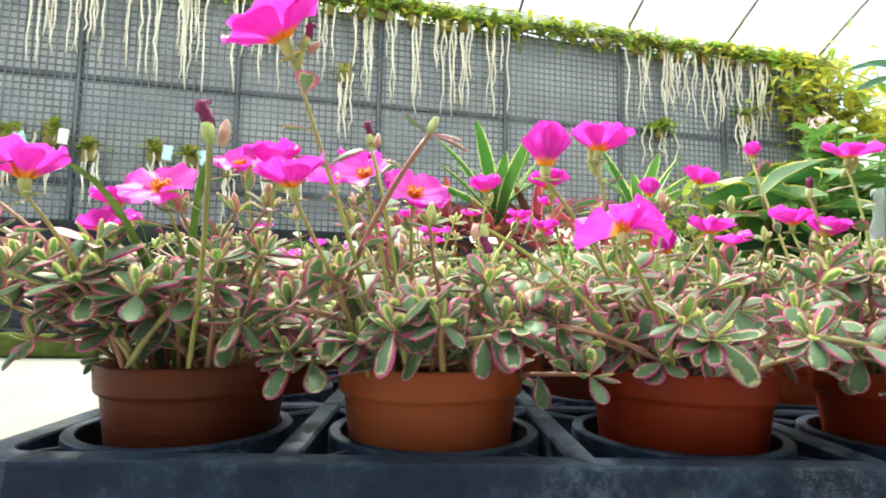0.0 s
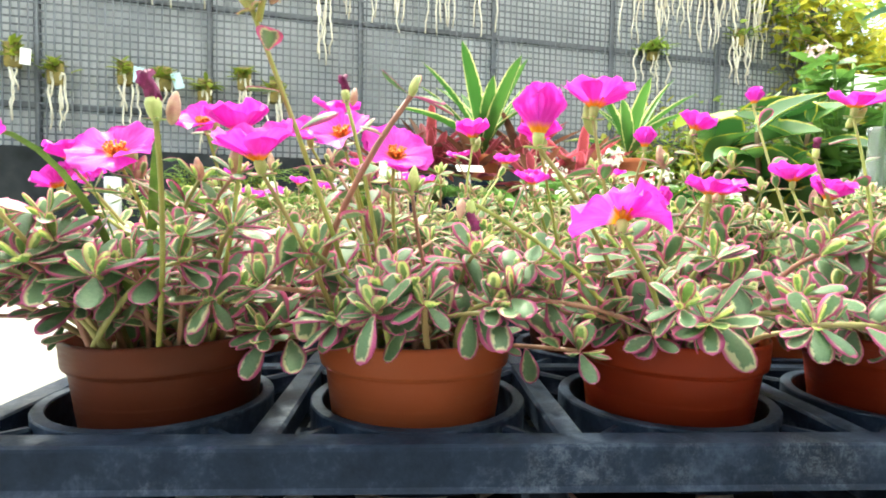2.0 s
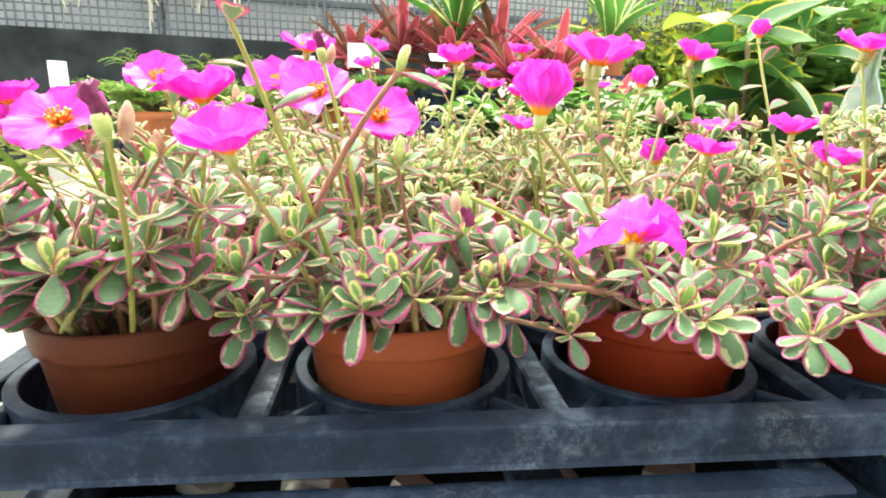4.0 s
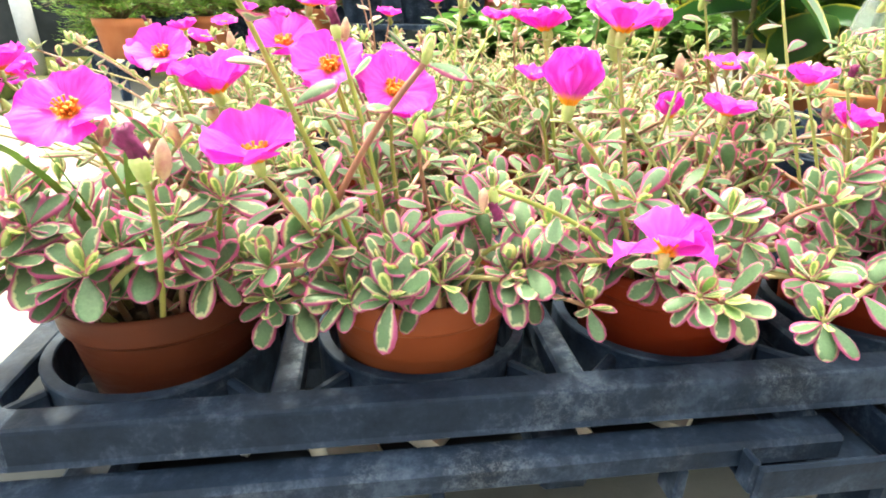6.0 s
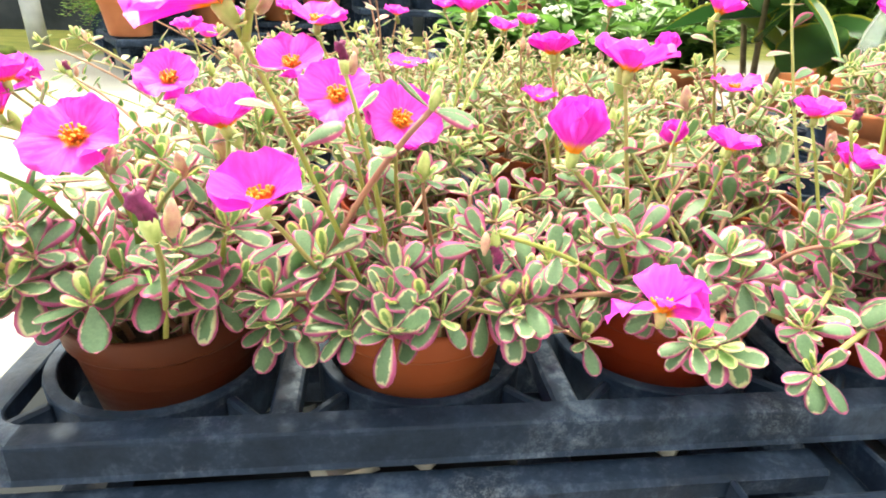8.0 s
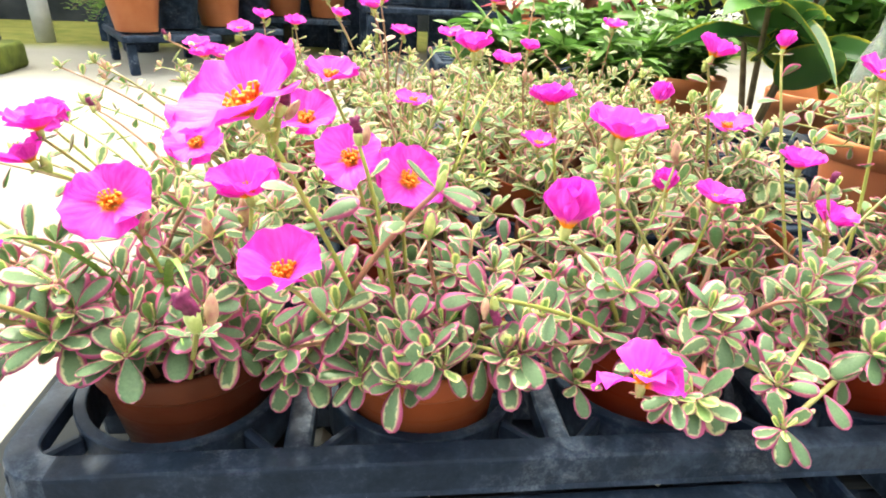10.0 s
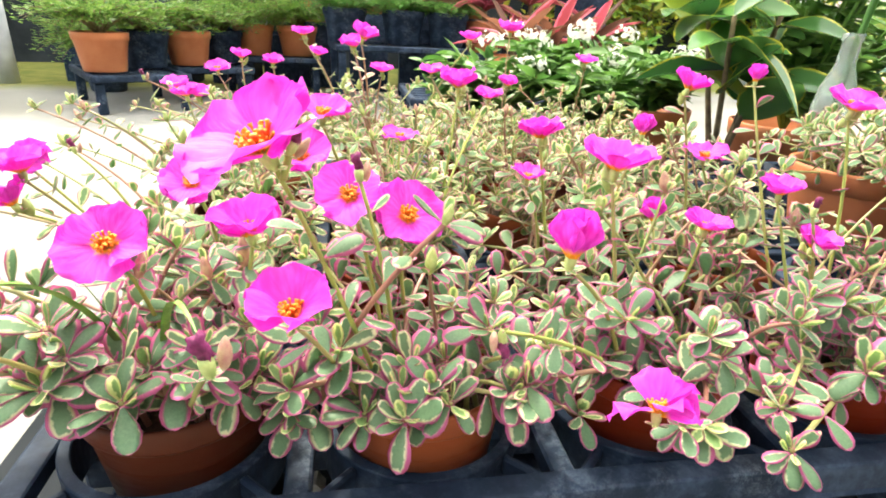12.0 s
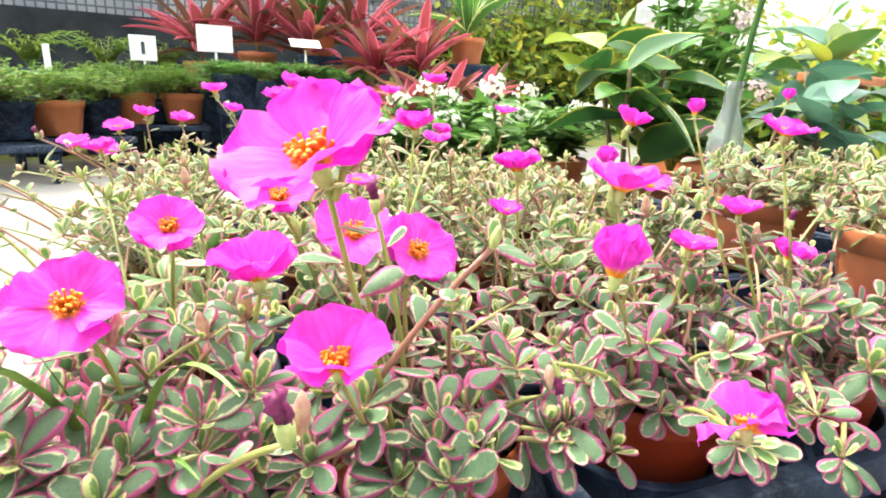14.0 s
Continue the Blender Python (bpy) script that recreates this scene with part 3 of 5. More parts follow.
# how far the front pots stand off the middle of their rings
NUDGE = {(0, 0): (0.005, 0.0), (1, 0): (-0.001, -0.0055), (2, 0): (0.0025, 0.001)}

LEAF_SHAPES = [leaf_shape(0.0180, 0.0098, 6, 0.10, 0.15, 0.0013, 0.64, 0.14, 0, True),
               leaf_shape(0.0160, 0.0096, 6, -0.12, 0.20, 0.0013, 0.66, 0.14, 0, True),
               leaf_shape(0.0200, 0.0108, 6, 0.02, 0.10, 0.0014, 0.66, 0.14, 0, True),
               leaf_shape(0.0145, 0.0080, 6, 0.18, 0.25, 0.0012, 0.62, 0.14, 0, True),
               leaf_shape(0.0220, 0.0118, 6, -0.10, 0.12, 0.0014, 0.68, 0.14, 0, True),
               leaf_shape(0.0185, 0.0108, 6, -0.25, -0.12, 0.0013, 0.64, 0.14, 0, True),
               leaf_shape(0.0110, 0.0056, 6, 0.15, 0.3, 0.0011, 0.62, 0.16, 0, True),
               leaf_shape(0.0125, 0.0068, 6, 0.05, 0.25, 0.0011, 0.62, 0.16, 0, True)]
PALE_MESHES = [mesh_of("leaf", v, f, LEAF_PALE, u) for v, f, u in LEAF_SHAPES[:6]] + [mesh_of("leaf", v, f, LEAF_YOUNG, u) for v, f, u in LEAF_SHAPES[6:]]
LEAF_MESHES = [mesh_of("leaf", v, f, LEAF, u) for v, f, u in LEAF_SHAPES[:6]] + [mesh_of("leaf", v, f, LEAF_YOUNG, u) for v, f, u in LEAF_SHAPES[6:]]


def leaf_pose(p, d, k, r, spread=0.75, scale=1.0):
    """A leaf at p on a stem that runs along d; k is its number on the stem."""
    side = d.orthogonal().normalized()
    a = k * 2.4 + r.uniform(-0.5, 0.5)
    out = Matrix.Rotation(a, 3, d) @ side
    along = out * spread + d * (1 - spread) + Vector((0, 0, r.uniform(-0.15, 0.35)))
    up = Vector((r.uniform(-0.45, 0.45), r.uniform(-0.55, 0.35), 1.0)) + d * 0.3
    return basis(p + out * 0.0012, along, up, scale)


def stem_with_leaves(base, tip, r, bow=0.5, thick=0.0016, first=0.35, gap=0.011, rosette=7, big=1.0):
    """A fleshy stem from base to tip, and the poses of its leaves."""
    base, tip = Vector(base), Vector(tip)
    flat = Vector((tip.x - base.x, tip.y - base.y, 0))
    mid = base + flat * (0.5 - 0.35 * bow) + Vector((r.uniform(-0.012, 0.012), r.uniform(-0.012, 0.012), (tip.z - base.z) * (0.5 + 0.32 * bow)))
    pts = bezier(base, mid, tip, 10)
    length = sum((pts[i + 1] - pts[i]).length for i in range(9))
    tubes = tube(pts, [thick * (1.15 - 0.4 * i / 9) for i in range(10)], 6)
    leaves = []
    n = max(2, int(length * (1 - first) / gap))
    for k in range(n):
        t = first + (1 - first) * k / n
        i = min(8, int(t * 9))
        p = pts[i].lerp(pts[i + 1], t * 9 - i)
        d = (pts[i + 1] - pts[i]).normalized()
        leaves.append((r.choice((0, 1, 2, 3, 4, 5)), leaf_pose(p, d, k, r, 0.8, big * r.uniform(0.75, 1.1))))
    d = (pts[9] - pts[8]).normalized()
    d = (d + Vector((0, 0, 0.6))).normalized()
    for k in range(rosette):
        inner = k >= rosette * 0.6
        leaves.append((r.choice((6, 7)) if inner else r.choice((0, 1, 3, 5)), leaf_pose(tip, d, k, r, 0.45 if inner else 0.85, big * r.uniform(0.8, 1.05))))
    return tubes, leaves, pts


def petal_shape(seed, length=0.0205, width=0.033):
    r = random.Random(seed)
    ph, ph2 = r.uniform(0, 6), r.uniform(0, 6)
    rows, cols = 7, 8
    verts, uvs, faces = [], [], []
    for i in range(rows + 1):
        u = i / rows
        for j in range(cols + 1):
            v = j / cols
            s = v * 2 - 1
            w = width / 2 * (0.14 + 0.86 * math.sin(min(1.0, u * 1.08) * math.pi / 2) ** 1.1)
            w *= 1 - 0.30 * max(0.0, (u - 0.55) / 0.45) ** 2
            lobe = 1 - 0.30 * abs(s) ** 2.2 * u - 0.07 * math.exp(-(s * 3.0) ** 2) * u * u + 0.02 * math.sin(7 * s + ph2) * u
            ll = length * u * lobe
            z = length * (0.10 * u - 0.16 * u * u) + u * u * 0.0020 * math.sin(3.6 * s + ph) + u ** 3 * 0.0012 * math.sin(8 * s + ph2) + 0.0030 * s * s * u
            verts.append((ll, w * s, z))
            uvs.append((u, v))
    for i in range(rows):
        for j in range(cols):
            a = i * (cols + 1) + j
            faces.append((a, a + cols + 1, a + cols + 2, a + 1))
    return np.array(verts), faces, np.array(uvs)


PETALS = [mesh_of("petal", *petal_shape(s)[:2], PETAL, petal_shape(s)[2]) for s in range(5)]
cal_v, cal_f = lathe([(0.0010, -0.0065), (0.0017, -0.0055), (0.0023, -0.003), (0.0025, -0.0008), (0.0020, 0.0008), (0.0006, 0.0005)], 12)
CALYX_MESH = mesh_of("calyx", cal_v, cal_f, CALYX)


def stamens_mesh():
    parts = []
    r = random.Random(3)
    for i in range(46):
        a, q = r.uniform(0, 6.28), 0.0024 * math.sqrt(r.random())
        tip = Vector((math.cos(a) * q * 1.9, math.sin(a) * q * 1.9, r.uniform(0.0028, 0.0052)))
        root = Vector((math.cos(a) * q * 0.5, math.sin(a) * q * 0.5, 0))
        parts.append(tube([root, root.lerp(tip, 0.8), tip], [0.00028, 0.0003, 0.00062], 5))
    v, f = join(parts)
    return mesh_of("stamen_tuft", v, f, STAMEN)


STAMENS = stamens_mesh()
BUD_V, BUD_F = lathe([(0.0004, -0.002), (0.0022, 0.0), (0.0034, 0.004), (0.0030, 0.009), (0.0012, 0.0135), (0.0002, 0.0145)], 10)
BUD = mesh_of("bud", BUD_V, BUD_F, CALYX)
BUD_P = mesh_of("bud", BUD_V, BUD_F, BUD_PINK)


def shrivelled():
    r = random.Random(11)
    v, f = lathe([(0.0008, 0.0), (0.0024, 0.002), (0.0031, 0.004), (0.0028, 0.006), (0.0031, 0.008), (0.0024, 0.010), (0.0029, 0.012), (0.0004, 0.0125)], 11)
    v = [(x * r.uniform(0.6, 1.3) + 0.0012 * math.sin(z * 500), y * r.uniform(0.6, 1.3), z + r.uniform(-0.0012, 0.0012)) for x, y, z in v]
    return mesh_of("withered_bloom", v, f, WITHERED)


SHRIVELLED = shrivelled()


# turn, lift, twist and length of the petals of a collapsing bloom
FOLD = ((178, 4, 20, 1.05), (12, 42, -24, 1.0), (60, 62, 12, 1.05), (-60, 34, -14, 0.75), (-20, 12, 24, 0.9), (120, 50, 0, 0.8))


def flower(plant, at, facing, size=1.0, opening=1.0, count=5, seed=0, kind="open"):
    """A bloom on its calyx. opening 1 is flat, 0 a tight cup."""
    r = random.Random(seed)
    z = Vector(facing).normalized()
    m = basis(Vector(at), z.orthogonal(), z, size)
    head = piece("flower", CALYX_MESH, plant, m)
    if kind == "furled":
        for k in range(5):
            piece("petal", PETALS[(seed + k) % 5], head, m @ pose(0, 0, 0, 0, 0, 72 * k + r.uniform(-12, 12)) @ pose(0.0022, 0, 0, r.uniform(-14, 14), -84 + r.uniform(-7, 5), 0) @ Matrix.Diagonal((1.0, 0.72, 1.0, 1)))
    elif kind == "withered":
        piece("withered_bloom", SHRIVELLED, head, m @ Matrix.Translation((0, 0, -0.001)) @ Matrix.Diagonal((0.85, 0.85, 0.8, 1)), "shrivelled dark purple petals")
        piece("bud", BUD_P, head, m @ pose(0.005, 0.001, -0.006, 0, 18, 0) @ Matrix.Scale(0.68, 4))
    else:
        piece("stamen_tuft", STAMENS, head, m @ Matrix.Scale(1.2, 4), "orange-yellow stamens")
        start = r.uniform(0, 72)
        for k in range(count):
            if kind == "crumpled":
                # petals collapsing on one another, folded across
                pm = basis(Vector(at), Vector((1, 0, 0)), z, size) @ pose(0, 0, 0, 0, 0, FOLD[k][0] + r.uniform(-8, 8)) @ pose(0.0012, 0, 0.0004 * (k % 2), FOLD[k][2], -FOLD[k][1], 0) @ Matrix.Diagonal((FOLD[k][3], 0.9, 2.4, 1))
                piece("petal", PETALS[(seed + k) % 5], head, pm)
                continue
            tilt = 70 * (1 - opening) + r.uniform(-8, 8) + 15
            pm = m @ pose(0, 0, 0, 0, 0, start + 360 / count * k + r.uniform(-7, 7)) @ pose(0.0012, 0, 0.0004 * (k % 2), r.uniform(-8, 8), -tilt, 0) @ Matrix.Scale(r.uniform(0.9, 1.06), 4)
            piece("petal", PETALS[(seed + k) % 5], head, pm)
    # small leaves and a side bud below the bloom
    for k in range(4):
        a = k * 1.57 + seed
        out = m.to_3x3().normalized() @ Vector((math.cos(a), math.sin(a), -0.15))
        piece("leaf", LEAF_MESHES[(3, 6, 7, 6)[k]], head, basis(Vector(at) - z * 0.0058 * size, out + Vector((0, 0, 0.1)), Vector((0, 0, 1)) + z, (0.52 + 0.10 * size) * (0.4 if kind == "withered" else 0.5 if kind == "crumpled" else 0.85)))
    if seed % 2 and kind == "open":
        piece("bud", BUD, head, m @ pose(0.005, 0.002, -0.011, 0, 30, seed * 40))
    return head


# blooms: column, row of the pot, place of the calyx, facing, size, opening, kind
FLOWERS = [
    (1, 0, (-0.063, 0.232, 0.177), (-0.40, -0.34, 0.85), 1.22, 0.84, "open"),
    (0, 0, (-0.140, 0.284, 0.123), (0.10, -0.62, 0.78), 0.95, 0.95, "open"),
    (1, 0, (-0.058, 0.237, 0.116), (-0.12, -0.22, 0.96), 0.92, 0.62, "open"),
    (0, 0, (-0.080, 0.276, 0.132), (-0.10, -0.18, 0.97), 0.86, 0.50, "open"),
    (1, 0, (-0.042, 0.313, 0.137), (-0.05, -0.62, 0.78), 0.88, 0.80, "open"),
    (1, 0, (-0.015, 0.314, 0.127), (0.22, -0.60, 0.77), 0.92, 0.92, "open"),
    (0, 1, (-0.221, 0.373, 0.129), (-0.1, -0.1, 0.98), 0.90, 0.6, "open"),
    (0, 1, (-0.226, 0.368, 0.112), (-0.4, -0.1, 0.9), 0.80, 0.55, "open"),
    (0, 0, (-0.164, 0.226, 0.116), (-0.05, 0.05, 1.0), 1.0, 0.55, "open"),
    (0, 1, (-0.112, 0.312, 0.142), (-0.05, -0.58, 0.81), 0.70, 0.82, "open"),
    (1, 1, (-0.071, 0.362, 0.143), (-0.05, -0.45, 0.88), 0.90, 0.75, "open"),
    (2, 0, (0.068, 0.206, 0.095), (0.05, 0.25, 0.95), 0.76, 0.34, "crumpled"),
    (2, 0, (0.049, 0.258, 0.131), (0.05, -0.05, 1.0), 1.0, 0.2, "furled"),
    (2, 0, (0.085, 0.313, 0.153), (0.12, 0.02, 0.99), 1.0, 0.58, "open"),
    (1, 1, (-0.061, 0.385, 0.162), (0.1, -0.2, 0.95), 0.88, 0.75, "open"),
    (2, 1, (0.072, 0.403, 0.150), (-0.05, 0.0, 1.0), 0.8, 0.52, "open"),
    (2, 1, (0.068, 0.410, 0.121), (0.1, -0.05, 1.0), 0.72, 0.66, "open"),
    (2, 1, (0.149, 0.426, 0.150), (0.0, 0.0, 1.0), 0.72, 0.3, "furled"),
    (2, 0, (0.146, 0.382, 0.104), (-0.25, -0.1, 0.96), 0.78, 0.3, "furled"),
    (2, 0, (0.157, 0.342, 0.112), (0.05, 0.0, 1.0), 0.78, 0.66, "open"),
    (3, 0, (0.225, 0.379, 0.123), (0.0, -0.05, 1.0), 0.82, 0.55, "open"),
    (3, 0, (0.210, 0.323, 0.109), (0.2, -0.1, 0.97), 0.70, 0.40, "open"),
    (3, 1, (0.234, 0.487, 0.121), (0.0, -0.2, 0.97), 0.95, 0.75, "open"),
    (3, 1, (0.212, 0.494, 0.174), (0.35, 0.0, 0.93), 0.95, 0.5, "open"),
    (3, 0, (0.236, 0.448, 0.186), (0.0, 0.0, 1.0), 0.62, 0.3, "furled"),
    (3, 0, (0.279, 0.404, 0.174), (0.12, -0.18, 0.97), 1.0, 0.8, "open"),
    (1, 1, (-0.014, 0.498, 0.128), (0.0, -0.15, 0.98), 0.75, 0.85, "open"),
    (1, 1, (0.031, 0.507, 0.167), (-0.05, -0.1, 0.99), 0.92, 0.50, "open"),
    (1, 1, (0.066, 0.565, 0.152), (0.1, -0.1, 0.99), 0.75, 0.66, "open"),
    (1, 4, (0.094, 0.900, 0.189), (0.0, -0.1, 1.0), 0.95, 0.6, "open"),
    (2, 3, (0.129, 0.795, 0.204), (0.05, -0.1, 1.0), 0.95, 0.55, "open"),
    (3, 4, (0.251, 0.853, 0.168), (0.0, -0.15, 1.0), 0.95, 0.65, "open"),
    (0, 4, (-0.272, 0.768, 0.126), (-0.1, -0.15, 1.0), 0.9, 0.7, "open"),
    (0, 4, (-0.235, 0.726, 0.122), (0.2, -0.15, 1.0), 0.85, 0.6, "open"),
    (0, 4, (-0.257, 0.894, 0.135), (0.0, -0.25, 1.0), 0.95, 0.75, "open"),
    (0, 4, (-0.225, 0.900, 0.152), (0.0, -0.1, 1.0), 0.85, 0.6, "open"),
    (0, 4, (-0.185, 0.914, 0.145), (0.1, -0.15, 1.0), 0.88, 0.7, "open"),
    (1, 4, (-0.144, 0.936, 0.184), (0.0, 0.0, 1.0), 0.95, 0.6, "open"),
    (1, 4, (-0.120, 0.900, 0.160), (0.2, -0.1, 1.0), 0.8, 0.6, "open"),
    (1, 3, (-0.063, 0.765, 0.180), (-0.1, -0.2, 0.97), 1.0, 0.6, "open"),
    (1, 3, (-0.050, 0.700, 0.192), (0.3, -0.1, 0.97), 0.9, 0.45, "open"),
    (1, 4, (-0.030, 0.800, 0.150), (0.0, -0.1, 1.0), 0.85, 0.7, "open"),
    (2, 2, (0.020, 0.640, 0.165), (0.0, -0.1, 1.0), 0.7, 0.7, "open"),
    (2, 3, (0.110, 0.700, 0.150), (0.1, -0.2, 0.95), 0.7, 0.5, "open"),
    (0, 2, (-0.205, 0.600, 0.140), (-0.1, -0.1, 1.0), 0.75, 0.6, "open"),
    (0, 1, (-0.246, 0.422, 0.121), (-0.25, -0.1, 0.96), 0.75, 0.3, "crumpled"),
    (1, 0, (-0.054, 0.234, 0.179), (0.40, -0.05, 0.92), 0.72, 0.0, "withered"),
    (0, 0, (-0.074, 0.192, 0.128), (-0.15, -0.05, 1.0), 0.95, 0.0, "withered"),
    (1, 0, (-0.037, 0.294, 0.155), (-0.12, 0.0, 1.0), 0.85, 0.0, "withered"),
    (0, 4, (-0.290, 0.725, 0.143), (-0.2, 0.0, 1.0), 0.75, 0.0, "withered"),
    (0, 1, (-0.243, 0.469, 0.121), (-0.2, 0.0, 1.0), 0.7, 0.0, "withered"),
    (2, 0, (0.022, 0.248, 0.098), (0.1, -0.1, -0.6), 0.8, 0.0, "withered"),
    (3, 0, (0.199, 0.317, 0.134), (0.1, 0.0, 1.0), 0.7, 0.0, "withered"),
]
# stems with leaf rosettes that lean over the rims of the front pots: column, tip
LEANERS = [
    (1, (-0.016, 0.250, 0.058)), (1, (0.004, 0.258, 0.060)), (1, (-0.034, 0.262, 0.052)), (1, (0.034, 0.266, 0.056)),
    (2, (0.100, 0.236, 0.064)), (2, (0.113, 0.242, 0.058)), (3, (0.141, 0.223, 0.060)), (3, (0.146, 0.240, 0.068)),
    (2, (0.040, 0.268, 0.062)), (2, (0.155, 0.262, 0.058)), (3, (0.205, 0.262, 0.070)), (3, (0.232, 0.272, 0.066)),
    (0, (-0.128, 0.248, 0.055)), (0, (-0.158, 0.252, 0.060)), (0, (-0.100, 0.262, 0.060)), (0, (-0.200, 0.262, 0.064)),
    (0, (-0.218, 0.290, 0.070)), (0, (-0.176, 0.268, 0.052)), (1, (-0.066, 0.262, 0.066)),
    (0, (-0.245, 0.300, 0.085)), (0, (-0.235, 0.262, 0.078)), (0, (-0.255, 0.335, 0.075)),
]


def potted_purslane(col, row):
    r = random.Random(100 * col + row)
    c = TL @ Vector((PITCH * (col - 1), PITCH * row, 0.0))
    jitter = Vector((r.uniform(-0.001, 0.001), r.uniform(-0.001, 0.001), 0)) + Vector((*NUDGE.get((col, row), (0, 0)), 0))
    near = row < 2
    mat_i = {(0, 0): 0, (1, 0): 1, (2, 0): 2, (3, 0): 2}.get((col, row), r.choice((0, 1, 2)))
    colour = ("dark brown", "terracotta", "red-brown")[mat_i]
    plant = thing("potted_purslane", tuple(c + jitter), "variegated purslane with magenta blooms in a %s plastic pot" % colour, "potted plant", "purslane pots in the tray")
    piece("pot", POTS[mat_i], plant, ORIGIN[plant] @ pose(0, 0, 0, r.uniform(-1, 1), r.uniform(-1, 1), r.uniform(0, 360)), "%s plastic pot" % colour)
    piece("soil", SOIL_MESH, plant)
    leaves, stems, green = [], [], []
    o = c + jitter

    def base():
        a, q = r.uniform(0, 6.28), 0.034 * math.sqrt(r.random())
        return o + Vector((q * math.cos(a), q * math.sin(a), 0.025))

    def toward(tip):
        d = Vector((tip.x - o.x, tip.y - o.y, 0))
        d = d * (0.5 if d.length < 0.076 else 0.038 / d.length)
        return o + d + Vector((r.uniform(-0.006, 0.006), r.uniform(-0.006, 0.006), 0.025))

    for n, (fc, fr, at, face, size, opening, kind) in enumerate(FLOWERS):
        if (fc, fr) == (col, row):
            fz = Vector(face).normalized()
            tip = Vector(at) - fz * 0.0055 * size
            if kind == "withered" and at[2] > 0.17:
                # shares the stem of the tall bloom beside it
                tall = Vector(FLOWERS[0][2]) - Vector(FLOWERS[0][3]).normalized() * 0.012
                green.append(tube([tall, tall.lerp(tip, 0.5), tip], [0.0014, 0.0013, 0.0012], 6))
                flower(plant, at, face, size, opening, 5, n, kind)
                continue
            b = toward(tip)
            tb, lv, pts = stem_with_leaves(b, tip, r, 0.35, 0.00118, 0.12, 0.017, 0, 0.85 if at[1] > 0.22 else 0.5)
            green.append(tb)
            leaves += lv
            flower(plant, at, face, size, opening, 5 + (n % 3 == 0), n, kind)
    if row == 0:
        for lc, tip in LEANERS:
            if lc == col:
                tip = Vector(tip) + Vector((0, 0, 0.016 if col == 0 else 0))
                tb, lv, pts = stem_with_leaves(o + Vector((r.uniform(-0.03, 0.03), r.uniform(-0.045, 0.0), 0.028)), tip, r, 0.9, 0.0015, 0.3, 0.0085, 10, 1.08 if tip[1] > 0.24 else 0.82)
                stems.append(tb)
                leaves += lv
    if row == 0:
        for k in range(8):
            a = radians(-160 + 140 * (k + r.random()) / 8)
            q = r.uniform(0.052, 0.072)
            b = o + Vector((0.6 * q * math.cos(a), 0.6 * q * math.sin(a), 0.027))
            tb, lv, pts = stem_with_leaves(b, o + Vector((q * math.cos(a), q * math.sin(a), r.uniform(0.042, 0.085) + (0.016 if col == 0 else 0))), r, 0.9, 0.0014, 0.2, 0.0088, 9, 1.06)
            stems.append(tb)
            leaves += lv
    if (col, row) == (1, 0):
        # a long reddish shoot that crosses the tall stem and ends in a bud with a few small leaves
        tip = Vector((-0.003, 0.256, 0.145))
        tb, lv, pts = stem_with_leaves((-0.056, 0.292, 0.040), tip, r, 0.25, 0.0015, 0.15, 0.020, 4, 0.95)
        piece("stem", mesh_of("stem", *tb, STEM_RED), plant, Matrix(), "reddish fleshy shoot")
        leaves += lv
        piece("bud", BUD, plant, basis(tip, Vector((0, 1, 0)), Vector((0.3, 0, 1)), 0.58))
    if col == 0:
        # thin shoots that sprawl over the open side of the tray
        for k in range(4 if row < 3 else 2):
            tip = o + Vector((r.uniform(-0.19, -0.10), r.uniform(-0.05, 0.07), r.uniform(0.07, 0.135)))
            tb, lv, pts = stem_with_leaves(toward(tip), tip, r, 0.5, 0.0012, 0.25, 0.017, 6, 0.72)
            stems.append(tb)
            leaves += lv
            piece("bud", r.choice((BUD, BUD_P)), plant, basis(tip, Vector((0, 1, 0)), Vector((-0.5, r.uniform(-0.3, 0.3), 1)), r.uniform(0.6, 0.85)))
    count = 22 if near and col == 0 else 30
    for k in range(count):
        b = base()
        su, sv = r.uniform(-0.078, 0.078), r.uniform(-0.078, 0.078)
        if row == 0 and sv < -0.05:
            sv = -0.05
        edge = max(abs(su), abs(sv)) / 0.078
        h = r.uniform(0.058, 0.098) + (0.012 if row else 0.0) - 0.022 * edge + (0.02 if r.random() < 0.15 else 0)
        tb, lv, pts = stem_with_leaves(b, o + Vector((su, sv, h)), r, r.uniform(0.2, 1.0), 0.0014, 0.28, 0.0092, 8, 1.02 if near else 0.84)
        stems.append(tb)
        leaves += lv
    # slim shoots that stand above the mound
    for k in range(5 if row else 3):
        b = base()
        tip = o + Vector((r.uniform(-0.06, 0.06), r.uniform(-0.05, 0.06), r.uniform(0.10, 0.135)))
        tb, lv, pts = stem_with_leaves(b, tip, r, 0.3, 0.0011, 0.35, 0.016, 6, 0.75)
        stems.append(tb)
        leaves += lv
        piece("bud", r.choice((BUD, BUD_P)), plant, basis(tip, Vector((0, 1, 0)), Vector((r.uniform(-0.3, 0.3), r.uniform(-0.3, 0.3), 1)), r.uniform(0.6, 0.9)))
    if near:
        for group, mat in ((stems, STEM), (green, STEM_GREEN)):
            for tb in group:
                piece("stem", mesh_of("stem", *tb, mat), plant, Matrix())
    else:
        piece("stem_mass", mesh_of("stem_mass", *join(stems + green), STEM), plant, Matrix(), kind="stuff")
    keep = []
    if near:
        order = sorted(leaves, key=lambda q: q[1].translation.y - 0.6 * q[1].translation.z)
